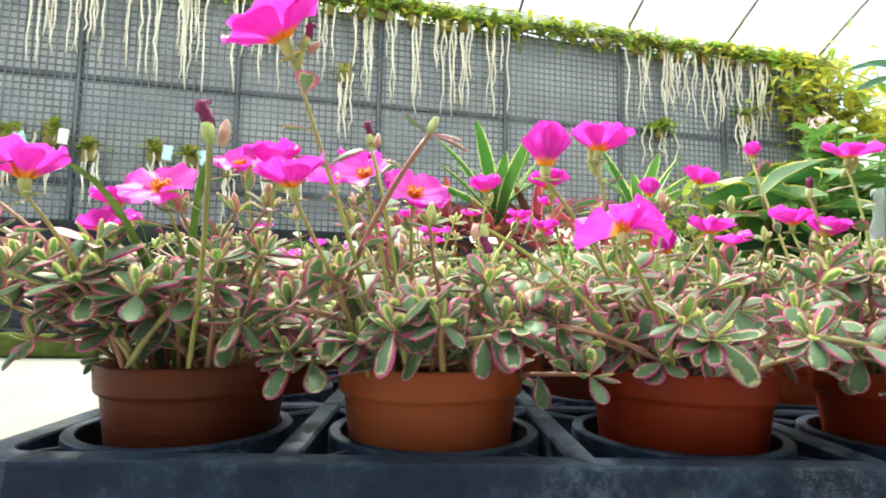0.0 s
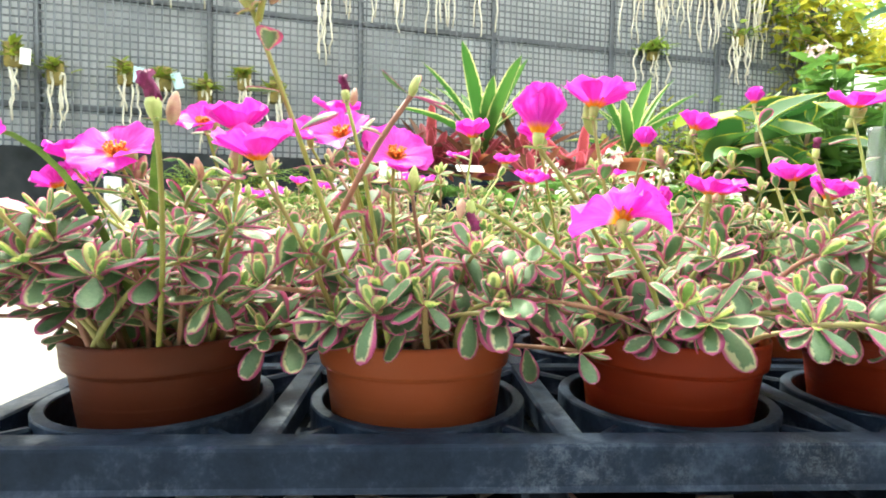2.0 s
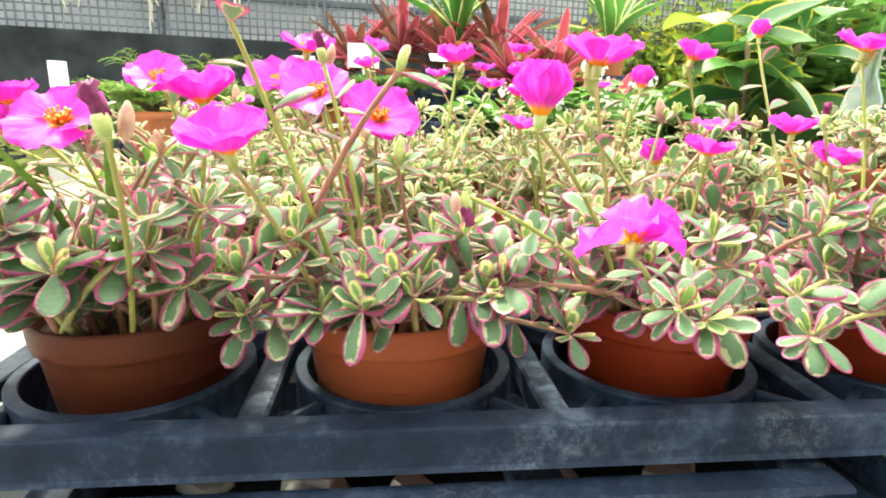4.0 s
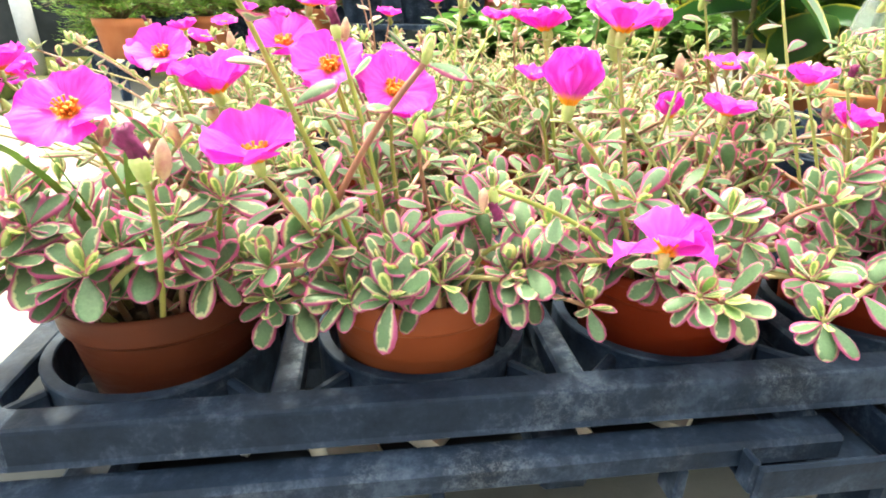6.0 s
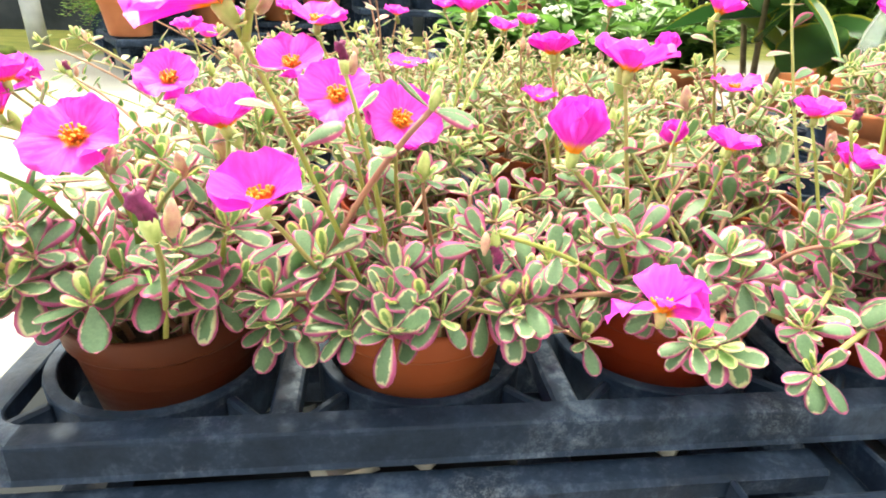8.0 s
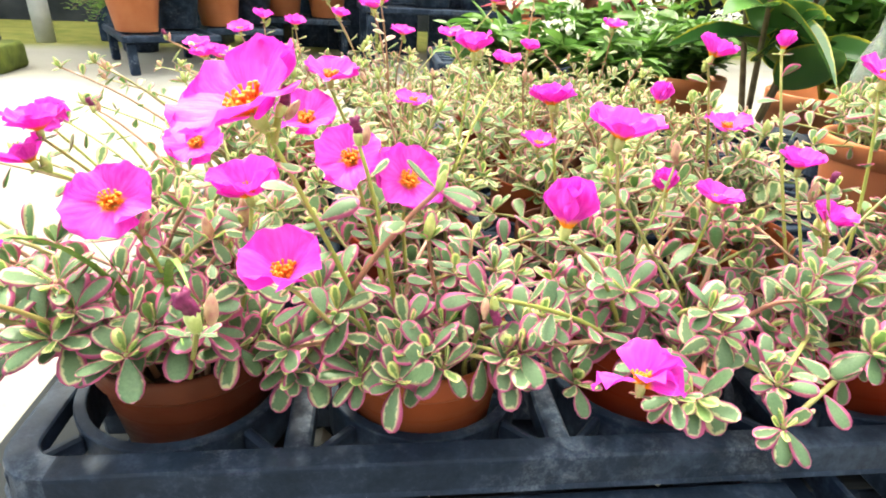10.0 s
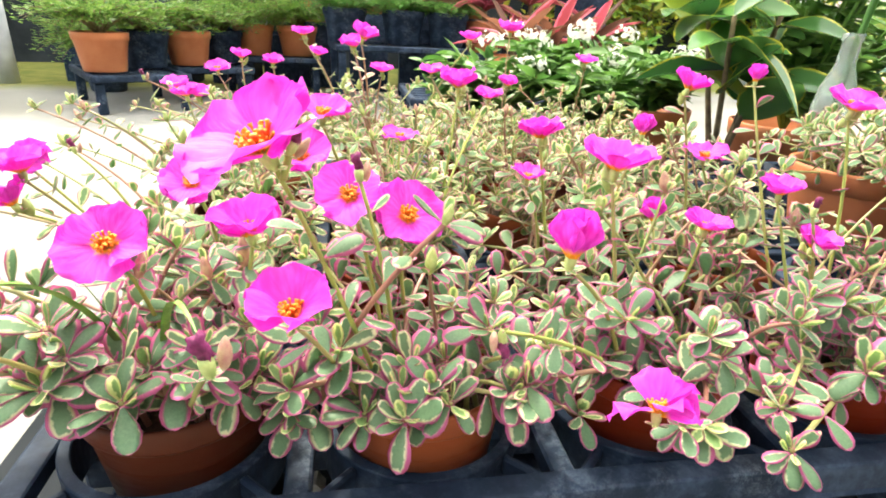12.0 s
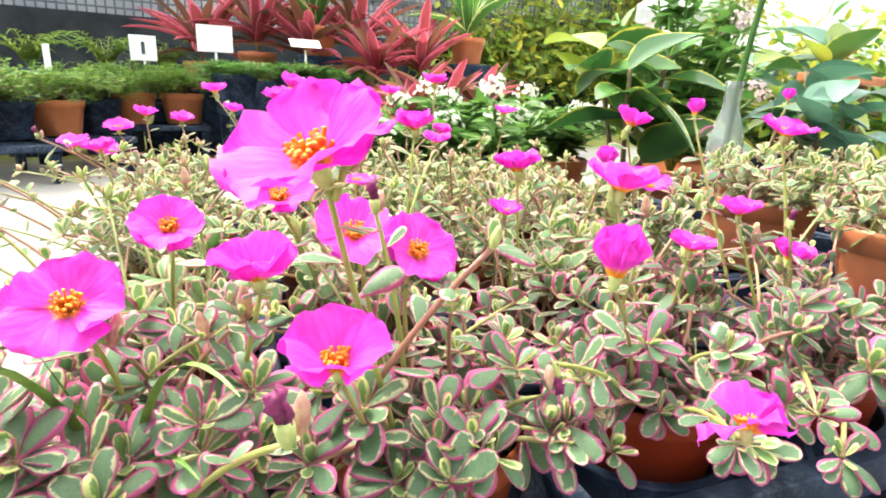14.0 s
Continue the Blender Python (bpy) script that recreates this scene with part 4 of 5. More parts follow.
        for k, m in order[:290]:
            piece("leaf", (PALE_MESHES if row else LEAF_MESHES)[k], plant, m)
        keep = order[290:]
    else:
        keep = leaves
    if keep:
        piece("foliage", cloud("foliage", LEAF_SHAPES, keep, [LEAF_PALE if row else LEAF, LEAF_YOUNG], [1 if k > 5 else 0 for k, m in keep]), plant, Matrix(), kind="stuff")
    return plant


for row in range(ROWS_N):
    for col in range(COLS):
        potted_purslane(col, row)

# ---- a grass weed in the first pot ----
def grass_weed():
    at = TL @ Vector((-PITCH + 0.004, -0.022, 0.026))
    weed = thing("grass_weed", tuple(at), "bright green grass weed growing in the brown pot", "grass")
    for tip, top, w in (((-0.172, 0.208, 0.112), 0.165, 0.0065), ((-0.084, 0.216, 0.122), 0.135, 0.0040), ((-0.146, 0.270, 0.115), 0.080, 0.0020), ((-0.098, 0.235, 0.086), 0.088, 0.0034)):
        tip = Vector(tip)
        mid = at.lerp(tip, 0.45)
        mid.z = top
        pts = bezier(at, mid, tip, 12)
        vs, fs = [], []
        for i, p in enumerate(pts):
            d = (pts[min(i + 1, 11)] - pts[max(i - 1, 0)]).normalized()
            s = d.cross(Vector((0, 0, 1)))
            s = s.normalized() if s.length > 1e-3 else Vector((1, 0, 0))
            n = s.cross(d)
            k = w / 2 * (0.5 + 0.5 * min(1, i / 3)) * (1 - (i / 11.5) ** 3)
            vs += [p - s * k + n * k * 0.35, p - n * k * 0.15, p + s * k + n * k * 0.35]
        for i in range(11):
            a = i * 3
            fs += [(a, a + 3, a + 4, a + 1), (a + 1, a + 4, a + 5, a + 2)]
        piece("blade", mesh_of("blade", vs, fs, GRASS), weed, Matrix())


grass_weed()

# ---- larger pots of purslane on the neighbouring tray ----
big_v, big_f = lathe([(0.001, 0.0), (0.050, 0.0), (0.052, 0.002), (0.064, 0.062), (0.0645, 0.065), (0.068, 0.066), (0.070, 0.084), (0.0695, 0.087), (0.066, 0.087), (0.064, 0.080), (0.060, 0.065)], 56)
BIG_POT = mesh_of("pot", big_v, big_f, POT_ORANGE)
bs_v, bs_f = lathe([(0.0005, 0.078), (0.04, 0.079), (0.0645, 0.076)], 28)
BIG_SOIL = mesh_of("soil", bs_v, bs_f, SOIL)


def large_purslane(x, y, seed, blooms=()):
    r = random.Random(seed)
    o = Vector((x, y, 0.001))
    plant = thing("potted_purslane", tuple(o), "variegated purslane in a larger orange plastic pot", "potted plant", "larger purslane pots")
    piece("pot", BIG_POT, plant, None, "orange plastic pot")
    piece("soil", BIG_SOIL, plant)
    leaves, stems = [], []
    for k in range(44):
        a, q = r.uniform(0, 6.28), 0.045 * math.sqrt(r.random())
        b = o + Vector((q * math.cos(a), q * math.sin(a), 0.076))
        a2, q2 = r.uniform(0, 6.28), 0.12 * math.sqrt(r.random())
        tip = o + Vector((q2 * math.cos(a2), q2 * math.sin(a2), r.uniform(0.098, 0.145) - 0.25 * max(0, q2 - 0.06)))
        tb, lv, pts = stem_with_leaves(b, tip, r, r.uniform(0.2, 0.9), 0.0014, 0.25, 0.009, 8)
        stems.append(tb)
        leaves += lv
    for n, (at, face, size, opening, kind) in enumerate(blooms):
        tb, lv, pts = stem_with_leaves(o + Vector((0, 0, 0.077)), Vector(at) - Vector(face).normalized() * 0.009, r, 0.3, 0.0015, 0.3, 0.02, 0)
        stems.append(tb)
        leaves += lv
        flower(plant, at, face, size, opening, 5, 60 + n + seed, kind)
    piece("stem_mass", mesh_of("stem_mass", *join(stems), STEM), plant, Matrix(), kind="stuff")
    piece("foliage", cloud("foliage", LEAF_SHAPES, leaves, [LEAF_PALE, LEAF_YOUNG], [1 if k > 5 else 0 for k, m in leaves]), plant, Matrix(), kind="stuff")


large_purslane(0.505, 0.440, 1, [((0.46, 0.43, 0.20), (0, -0.1, 1), 0.7, 0.4, "furled"), ((0.40, 0.36, 0.160), (0.1, 0, 1), 0.7, 0, "withered")])
large_purslane(0.500, 0.620, 2, [((0.49, 0.60, 0.20), (0, -0.1, 1), 0.7, 0.4, "furled")])
large_purslane(0.660, 0.540, 3)
large_purslane(0.470, 0.255, 4)


# ---- bottle with a cutting ----
def bottle(x, y, z0):
    b = thing("glass_bottle", (x, y, z0), "small cloudy glass bottle holding a leafy cutting", "bottle")
    v, f = lathe([(0.001, 0.004), (0.022, 0.003), (0.0245, 0.007), (0.0245, 0.090), (0.021, 0.112), (0.0115, 0.140), (0.0105, 0.168), (0.0125, 0.170), (0.0125, 0.178), (0.0095, 0.178), (0.0085, 0.142), (0.0185, 0.110), (0.0215, 0.090), (0.0215, 0.010), (0.001, 0.008)], 36)
    piece("glass", mesh_of("glass", v, f, GLASS), b)
    p0 = Vector((x, y, z0))
    pts = bezier(p0 + Vector((0, 0, 0.03)), p0 + Vector((0.0, 0, 0.18)), p0 + Vector((0.045, 0.01, 0.36)), 10)
    piece("cutting_stem", mesh_of("cutting_stem", *tube(pts, [0.0042] * 10, 8), DARKLEAF), b, Matrix())
    v, f, u = leaf_shape(0.075, 0.026, 8, -0.2, 0.15, 0, 0.5)
    me = mesh_of("cutting_leaf", v, f, BROAD_BLUE, u)
    for k in range(9):
        a = k * 2.4
        piece("cutting_leaf", me, b, basis(pts[9] - Vector((0, 0, 0.004 * k)), (math.cos(a), math.sin(a), 0.25), (0, 0, 1), 0.8 + 0.05 * (k % 4)))


bottle(0.552, 0.748, 0.046)
box_at("upturned_box", pose(0.552, 0.748, 0), 0, 0, 0.023, 0.07, 0.07, 0.044, TRAY, None, 0.003, label="small black plastic box under the glass bottle", category="box")


# ---- generic potted plants behind ----
def tapered_pot(name, r, h, mat):
    v, f = lathe([(0.001, 0.0), (r * 0.74, 0.0), (r * 0.76, 0.003), (r * 0.93, h * 0.78), (r * 0.98, h * 0.80), (r, h * 0.985), (r * 0.985, h), (r * 0.94, h), (r * 0.90, h * 0.86), (0.001, h * 0.84)], 40)
    return mesh_of(name, v, f, mat)


BG_POT = tapered_pot("pot", 0.105, 0.150, POT_ORANGE)
BG_POT_BLACK = tapered_pot("pot", 0.105, 0.155, TRAY)
SPRIG = leaf_shape(0.026, 0.0075, 2, 0.15, 0.2, 0, 0.5)
SPRIG2 = leaf_shape(0.022, 0.009, 3, 0.1, 0.2, 0, 0.5)


def juniper(x, y, z, seed, mat=None, pot=BG_POT, spread=0.30, height=0.20, label="flat-topped green juniper in a terracotta pot", flop=0.0):
    r = random.Random(seed)
    p0 = Vector((x, y, z))
    t = thing("potted_juniper", (x, y, z), label, "potted plant", "potted junipers on the stands")
    piece("pot", pot, t)
    stems, leaves = [], []
    for k in range(84):
        a = r.uniform(0, 6.28)
        q = spread * math.sqrt(r.random())
        tip = p0 + Vector((q * math.cos(a), q * math.sin(a), 0.13 + height * (0.10 + 0.85 * r.random()) * (1 - 0.35 * q / spread)))
        pts = bezier(p0 + Vector((0, 0, 0.13)), p0 + Vector((q * 0.4 * math.cos(a), q * 0.4 * math.sin(a), 0.15 + height * 0.6)), tip, 7)
        stems.append(tube(pts, [0.0035 * (1 - 0.12 * i) for i in range(7)], 5))
        for n in range(64):
            u = r.uniform(0.35, 1.0) * 6
            i = min(5, int(u))
            p = pts[i].lerp(pts[i + 1], u - i) + Vector((r.gauss(0, 0.016), r.gauss(0, 0.016), r.gauss(0, 0.008)))
            d = Vector((math.cos(a) + r.gauss(0, 0.9), math.sin(a) + r.gauss(0, 0.9), r.uniform(-0.25, 0.35)))
            leaves.append((0, basis(p, d, (r.gauss(0, 0.4), r.gauss(0, 0.4), 1), r.uniform(0.7, 1.2))))
    piece("branch_mass", mesh_of("branch_mass", *join(stems), WOOD), t, Matrix(), kind="stuff")
    piece("foliage", cloud("foliage", [SPRIG], leaves, mat or JUNIPER), t, Matrix(), kind="stuff")
    return t


def fern(x, y, z, seed):
    r = random.Random(seed)
    p0 = Vector((x, y, z))
    t = thing("potted_fern", (x, y, z), "yellow-green feathery fern in a black pot", "potted plant", "ferns behind the junipers")
    piece("pot", BG_POT_BLACK, t)
    leaves, stems = [], []
    for k in range(26):
        a = r.uniform(0, 6.28)
        ln = r.uniform(0.20, 0.34)
        d = Vector((math.cos(a), math.sin(a), 0))
        pts = bezier(p0 + Vector((0, 0, 0.13)), p0 + d * ln * 0.3 + Vector((0, 0, 0.13 + ln * 0.9)), p0 + d * ln * 0.85 + Vector((0, 0, 0.13 + ln * 0.55)), 12)
        stems.append(tube(pts, [0.002] * 12, 4))
        for i in range(2, 12):
            s = d.cross(Vector((0, 0, 1)))
            for sg in (-1, 1):
                leaves.append((0, basis(pts[i], s * sg + (pts[i] - pts[i - 1]).normalized() * 0.5, (0, 0, 1), 1.9 * (1.1 - i / 13))))
    piece("stalk_mass", mesh_of("stalk_mass", *join(stems), GRASS), t, Matrix(), kind="stuff")
    piece("foliage", cloud("foliage", [SPRIG2], leaves, FERN), t, Matrix(), kind="stuff")


def strap_plant(name, x, y, z, seed, mats, label, length=0.42, width=0.05, n=26, trunk=0.12, lift=0.9, pot=BG_POT, group="", flare=0.6):
    """A rosette of long leaves on a short trunk in a pot."""
    r = random.Random(seed)
    p0 = Vector((x, y, z))
    t = thing(name, (x, y, z), label, "potted plant", group)
    if pot:
        piece("pot", pot, t)
    piece("trunk", mesh_of("trunk", *tube([p0 + Vector((0, 0, 0.10)), p0 + Vector((0.004, 0, 0.13 + trunk))], [0.014, 0.010], 8), WOOD), t, Matrix())
    shapes = [leaf_shape(length * s, width, 9, c, 0.45, 0, 0.5, 0.25) for s, c in ((1.0, -0.25), (0.85, -0.5), (0.95, -0.1), (0.7, -0.7))]
    for k in range(n):
        a = k * 2.4 + r.uniform(-0.2, 0.2)
        up = lift * (1 - k / n) + r.uniform(-0.1, 0.2) + 0.25
        d = Vector((math.cos(a) * flare, math.sin(a) * flare, up))
        c = r.randrange(4)
        mat = mats[k % len(mats)]
        piece("leaf", mesh_of("leaf", shapes[c][0], shapes[c][1], mat, shapes[c][2]), t, basis(p0 + Vector((0, 0, 0.13 + trunk * (0.5 + 0.5 * (1 - k / n)))), d, Vector((0, 0, 1)) - d * 0.3, r.uniform(0.8, 1.1)))
    return t


def label_stake(x, y, z, w, h, ang, z0, mark=False, tip=0.0):
    t = thing("plant_label", (x, y, z0), "white plastic plant label on a stake" + (" with a dark printed bar" if mark else ""), "label", "white plant labels")
    m = pose(x, y, z, tip, 0, ang)
    piece("plate", from_bm("plate", rounded_box(w, 0.003, h, 0.0012, 1), WHITE), t, m)
    piece("stake", from_bm("stake", rounded_box(0.010, 0.003, z - h / 2 - z0, 0.001, 1), WHITE), t, pose(x, y + 0.004, (z - h / 2 + z0) / 2, 0, 0, ang))
    if mark:
        piece("print", from_bm("print", rounded_box(0.016, 0.0012, h * 0.5, 0.0004, 1), INK), t, m @ pose(0, -0.0024, 0))


# low stands with junipers
stand(pose(-1.12, 2.68, 0, 0, 0, 34), 0.37, 0.50, -0.050, "low black plastic stand carrying terracotta pots", 5)
stand(pose(-0.89, 3.04, 0, 0, 0, 25), 0.34, 0.46, -0.045, "low black plastic stand carrying terracotta pots", 5)
stand(pose(-0.60, 3.30, 0, 0, 0, 10), 0.44, 0.36, -0.010, "low black plastic stand carrying terracotta pots", 5)
stand(pose(0.02, 3.02, 0, 0, 0, 10), 0.62, 0.46, 0.085, "taller black plastic stand carrying potted shrubs", 5)
juniper(-1.165, 2.575, -0.050, 1)
juniper(-1.085, 2.80, -0.050, 2, pot=BG_POT_BLACK, label="flat-topped green juniper in a black pot")
juniper(-0.945, 2.94, -0.045, 3)
juniper(-0.845, 3.14, -0.045, 4, pot=BG_POT_BLACK, label="flat-topped green juniper in a black pot")
juniper(-0.715, 3.28, -0.010, 5)
juniper(-0.495, 3.32, -0.010, 10)
juniper(-1.40, 3.10, GROUND, 6, pot=BG_POT_BLACK, height=0.30, label="spreading green juniper in a black pot")
juniper(-0.22, 2.98, 0.085, 7, DARKLEAF, BG_POT_BLACK, spread=0.20, height=0.09, label="low green shrub in a black pot")
juniper(0.06, 3.02, 0.085, 8, DARKLEAF, BG_POT_BLACK, spread=0.18, height=0.10, label="low green shrub in a black pot")
juniper(0.28, 3.04, 0.085, 9, DARKLEAF, BG_POT_BLACK, spread=0.16, height=0.08, label="low green shrub in a black pot")
for k, (x, y) in enumerate(((-1.62, 3.50), (-1.22, 3.55), (-0.90, 3.66), (-0.62, 3.72))):
    fern(x, y, GROUND + 0.28, 20 + k)
    box_at("support_crate", pose(x, y, 0), 0, 0, GROUND + 0.14, 0.24, 0.24, 0.278, TRAY, None, 0.006, label="black plastic crate under a fern pot", category="crate", group="support crates")
for k, (x, y, z, s) in enumerate(((-0.42, 3.66, 0.16, 1.2), (-0.12, 3.56, 0.22, 1.2), (0.16, 3.40, 0.16, 1.0), (0.48, 3.15, 0.06, 1.0), (0.74, 3.25, 0.10, 1.1), (0.46, 3.60, 0.22, 1.2))):
    strap_plant("cordyline", x, y, z, 40 + k, [CORDY, CORDY_DARK, CORDY], "red and bronze cordyline with long arching leaves in a pot", 0.36 * s, 0.062, 26, 0.12, 0.9, group="red cordylines", flare=0.7)
    box_at("support_block", pose(x, y, 0), 0, 0, (GROUND + z) / 2 - 0.001, 0.22, 0.22, z - GROUND - 0.002, TRAY, None, 0.006, label="black plastic crate under a cordyline pot", category="crate", group="support crates")
label_stake(-0.651, 3.30, 0.350, 0.118, 0.118, 12, 0.115, True)
label_stake(-0.294, 2.98, 0.39, 0.155, 0.115, 14, 0.205)
label_stake(0.109, 3.02, 0.395, 0.15, 0.06, 14, 0.205, False, -50)
label_stake(-0.962, 2.96, 0.276, 0.026, 0.11, 30, 0.08)

# plants beyond the tray: striped dracaenas, low red and green pots, white blossoms
for k, (x, y, s) in enumerate(((0.20, 3.42, 1.0), (1.10, 3.50, 0.9))):
    strap_plant("striped_dracaena", x, y, 0.36, 70 + k, [STRIPED], "green and cream striped dracaena with stiff strap leaves", 0.66 * s, 0.085, 13, 0.05, 1.5, group="striped dracaenas", flare=0.5)
    box_at("support_block", pose(x, y, 0), 0, 0, (GROUND + 0.36) / 2 - 0.001, 0.24, 0.24, 0.558, TRAY, None, 0.006, label="black plastic crate under a dracaena pot", category="crate", group="support crates")
for k in range(3):
    x, y = 0.48 + 0.19 * k, 2.40 + 0.10 * (k % 3)
    strap_plant("bronze_cordyline", x, y, GROUND + 0.14, 90 + k, [CORDY_DARK, CORDY_DARK, CORDY], "young bronze and red cordyline in a pot", 0.26, 0.05, 18, 0.06, 1.0, group="young cordylines", flare=0.7)
stand(pose(0.54, 2.44, 0, 0, 0, 4), 0.98, 0.50, GROUND + 0.139, "low black stand carrying young cordylines", 6)

BLOSSOM = leaf_shape(0.011, 0.008, 3, 0.25, 0.2, 0, 0.6)
MIDLEAF = leaf_shape(0.055, 0.022, 6, -0.2, 0.25, 0, 0.5)


def blossom_bush(x, y, z, seed, spread, height, flower_mat, label, heads=9, leafmat=DARKLEAF, dense=900):
    r = random.Random(seed)
    p0 = Vector((x, y, z))
    t = thing("flowering_shrub", (x, y, z), label, "potted plant", "flowering shrubs behind the tray")
    piece("pot", BG_POT, t)
    stems, leaves = [], []
    tips = []
    for k in range(26):
        a, q = r.uniform(0, 6.28), spread * math.sqrt(r.random())
        tip = p0 + Vector((q * math.cos(a), q * math.sin(a), 0.14 + height * r.uniform(0.5, 1.0)))
        pts = bezier(p0 + Vector((0, 0, 0.13)), p0.lerp(tip, 0.4) + Vector((0, 0, 0.09)), tip, 6)
        tips.append(tip)
        stems.append(tube(pts, [0.003] * 6, 5))
        for n in range(dense // 26):
            u = r.uniform(0.15, 1.0) * 5
            i = min(4, int(u))
            p = pts[i].lerp(pts[i + 1], u - i)
            d = Vector((r.gauss(0, 1), r.gauss(0, 1), r.uniform(-0.1, 0.6)))
            leaves.append((0, basis(p, d, (r.gauss(0, 0.3), r.gauss(0, 0.3), 1), r.uniform(0.6, 1.2))))
    piece("stem_mass", mesh_of("stem_mass", *join(stems), GRASS), t, Matrix(), kind="stuff")
    piece("foliage", cloud("foliage", [MIDLEAF], leaves, leafmat), t, Matrix(), kind="stuff")
    for c in r.sample(tips, min(heads, len(tips))):
        pet = []
        for n in range(36):
            q = Vector((r.gauss(0, 1), r.gauss(0, 1), abs(r.gauss(0, 1)) * 0.9)).normalized() * r.uniform(0.014, 0.028)
            pet.append((0, basis(c + Vector((0, 0, 0.014)) + q, q.cross(Vector((r.gauss(0, 1), r.gauss(0, 1), 1))), q, r.uniform(0.8, 1.2))))
        piece("blossom_head", cloud("blossom_head", [BLOSSOM], pet, flower_mat), t, Matrix(), "pale blossom head")


blossom_bush(0.36, 1.12, GROUND + 0.09, 1, 0.16, 0.17, PALE_FLOWER, "white-blossomed shrub with green leaves in a pot", 7)
blossom_bush(0.62, 1.42, GROUND + 0.09, 2, 0.18, 0.18, PALE_FLOWER, "white-blossomed shrub with green leaves in a pot", 9)
blossom_bush(0.18, 1.20, GROUND + 0.08, 3, 0.14, 0.14, PALE_FLOWER, "white-blossomed shrub with green leaves in a pot", 4)
blossom_bush(0.95, 1.30, GROUND + 0.12, 4, 0.20, 0.22, PINK_FLOWER, "pale pink blossomed shrub with green leaves in a pot", 10)
blossom_bush(0.80, 1.16, GROUND + 0.10, 5, 0.16, 0.42, PINK_FLOWER, "pale pink blossomed shrub with green leaves in a pot", 8)
stand(pose(0.50, 1.32, 0, 0, 0, 8), 0.86, 0.50, GROUND + 0.08, "low black stand carrying flowering shrubs", 6)


# ---- broad-leaved shrubs beside the tray ----
def broad_plant(x, y, z, seed, label, tips, scale=1.0, mats=(BROAD,)):
    r = random.Random(seed)
    p0 = Vector((x, y, z))
    t = thing("broad_leaved_shrub", (x, y, z), label, "potted plant", "broad-leaved shrubs")
    piece("pot", BG_POT_BLACK, t)
    shapes = [leaf_shape(0.140 * scale, 0.080 * scale, 10, c, 0.30, 0, 0.44, 0.05, 0.02) for c in (-0.45, -0.75, -0.25)]
    for tip in tips:
        tip = Vector(tip)
        pts = bezier(p0 + Vector((0, 0, 0.12)), p0.lerp(tip, 0.5) + Vector((0, 0, 0.04)), tip, 9)
        piece("branch", mesh_of("branch", *tube(pts, [0.006 - 0.0003 * i for i in range(9)], 7), WOOD), t, Matrix())
        for k in range(7):
            i = 8 - k // 2
            a = k * 1.57 + (k // 2) * 0.5 + r.uniform(-0.3, 0.3)
            d = Vector((math.cos(a), math.sin(a), r.uniform(0.0, 1.3)))
            s = shapes[r.randrange(3)]
            piece("leaf", mesh_of("leaf", s[0], s[1], mats[(k + len(pts)) % len(mats)] if r.random() < 0.75 else mats[-1], s[2]), t, basis(pts[i], d, (r.gauss(0, 0.3), r.gauss(0, 0.3) - 0.2, 1), r.uniform(0.75, 1.1)))
    return t


broad_plant(0.56, 0.99, -0.15, 1, "broad glossy green shrub with yellow leaf margins in a pot",
            [(0.47, 0.88, 0.24), (0.56, 0.92, 0.17), (0.60, 0.96, 0.27), (0.50, 1.02, 0.28)], 0.95, (BROAD, BROAD, BROAD_YELLOW, BROAD))
broad_plant(0.98, 0.92, -0.10, 2, "broad blue-green shrub in a pot",
            [(0.84, 0.86, 0.18), (0.96, 0.90, 0.20), (0.98, 1.02, 0.26)], 0.9, (BROAD_BLUE, BROAD, BROAD_BLUE))
broad_plant(1.30, 1.30, -0.10, 3, "broad green shrub in a pot",
            [(1.15, 1.20, 0.22), (1.30, 1.25, 0.34), (1.40, 1.35, 0.24), (1.22, 1.40, 0.30)], 1.2, (BROAD, BROAD_BLUE, BROAD_YELLOW))
stand(pose(0.58, 1.00, 0, 0, 0, 6), 0.34, 0.30, -0.15, "low black stand under a glossy shrub", 4)
stand(pose(1.12, 1.10, 0, 0, 0, 30), 0.70, 0.42, -0.10, "low black stand under broad-leaved shrubs", 4)

# white tray leaning among the shrubs and an orange planter
crate = thing("white_crate", (1.06, 1.55, 0.0), "white plastic crate tipped on its side among the shrubs", "crate")
for (px, py, pz), (w, d, h) in (((0, 0, 0.0), (0.26, 0.20, 0.008)), ((0, -0.10, 0.03), (0.26, 0.008, 0.068)), ((0, 0.10, 0.03), (0.26, 0.008, 0.068)), ((-0.13, 0, 0.03), (0.008, 0.192, 0.068)), ((0.13, 0, 0.03), (0.008, 0.192, 0.068))):
    piece("panel", from_bm("panel", rounded_box(w, d, h, 0.002, 1), WHITE), crate, pose(1.06, 1.55, 0.43, 20, -26, 20) @ Matrix.Scale(0.72, 4) @ pose(px, py, pz))
piece("prop", from_bm("prop", rounded_box(0.03, 0.03, 0.615, 0.004, 1), WHITE), crate, pose(1.07, 1.57, 0.1075))

# orange bar behind the shrubs in place of a planter rim; posts are added
shelf = thing("orange_shelf", (1.36, 1.24, GROUND), "narrow orange bar in place of a planter rim, on two added posts", "shelf")
piece("board", from_bm("board", rounded_box(0.34, 0.09, 0.022, 0.004, 2), POT_ORANGE), shelf, pose(1.36, 1.24, 0.262, 0, 0, 20))
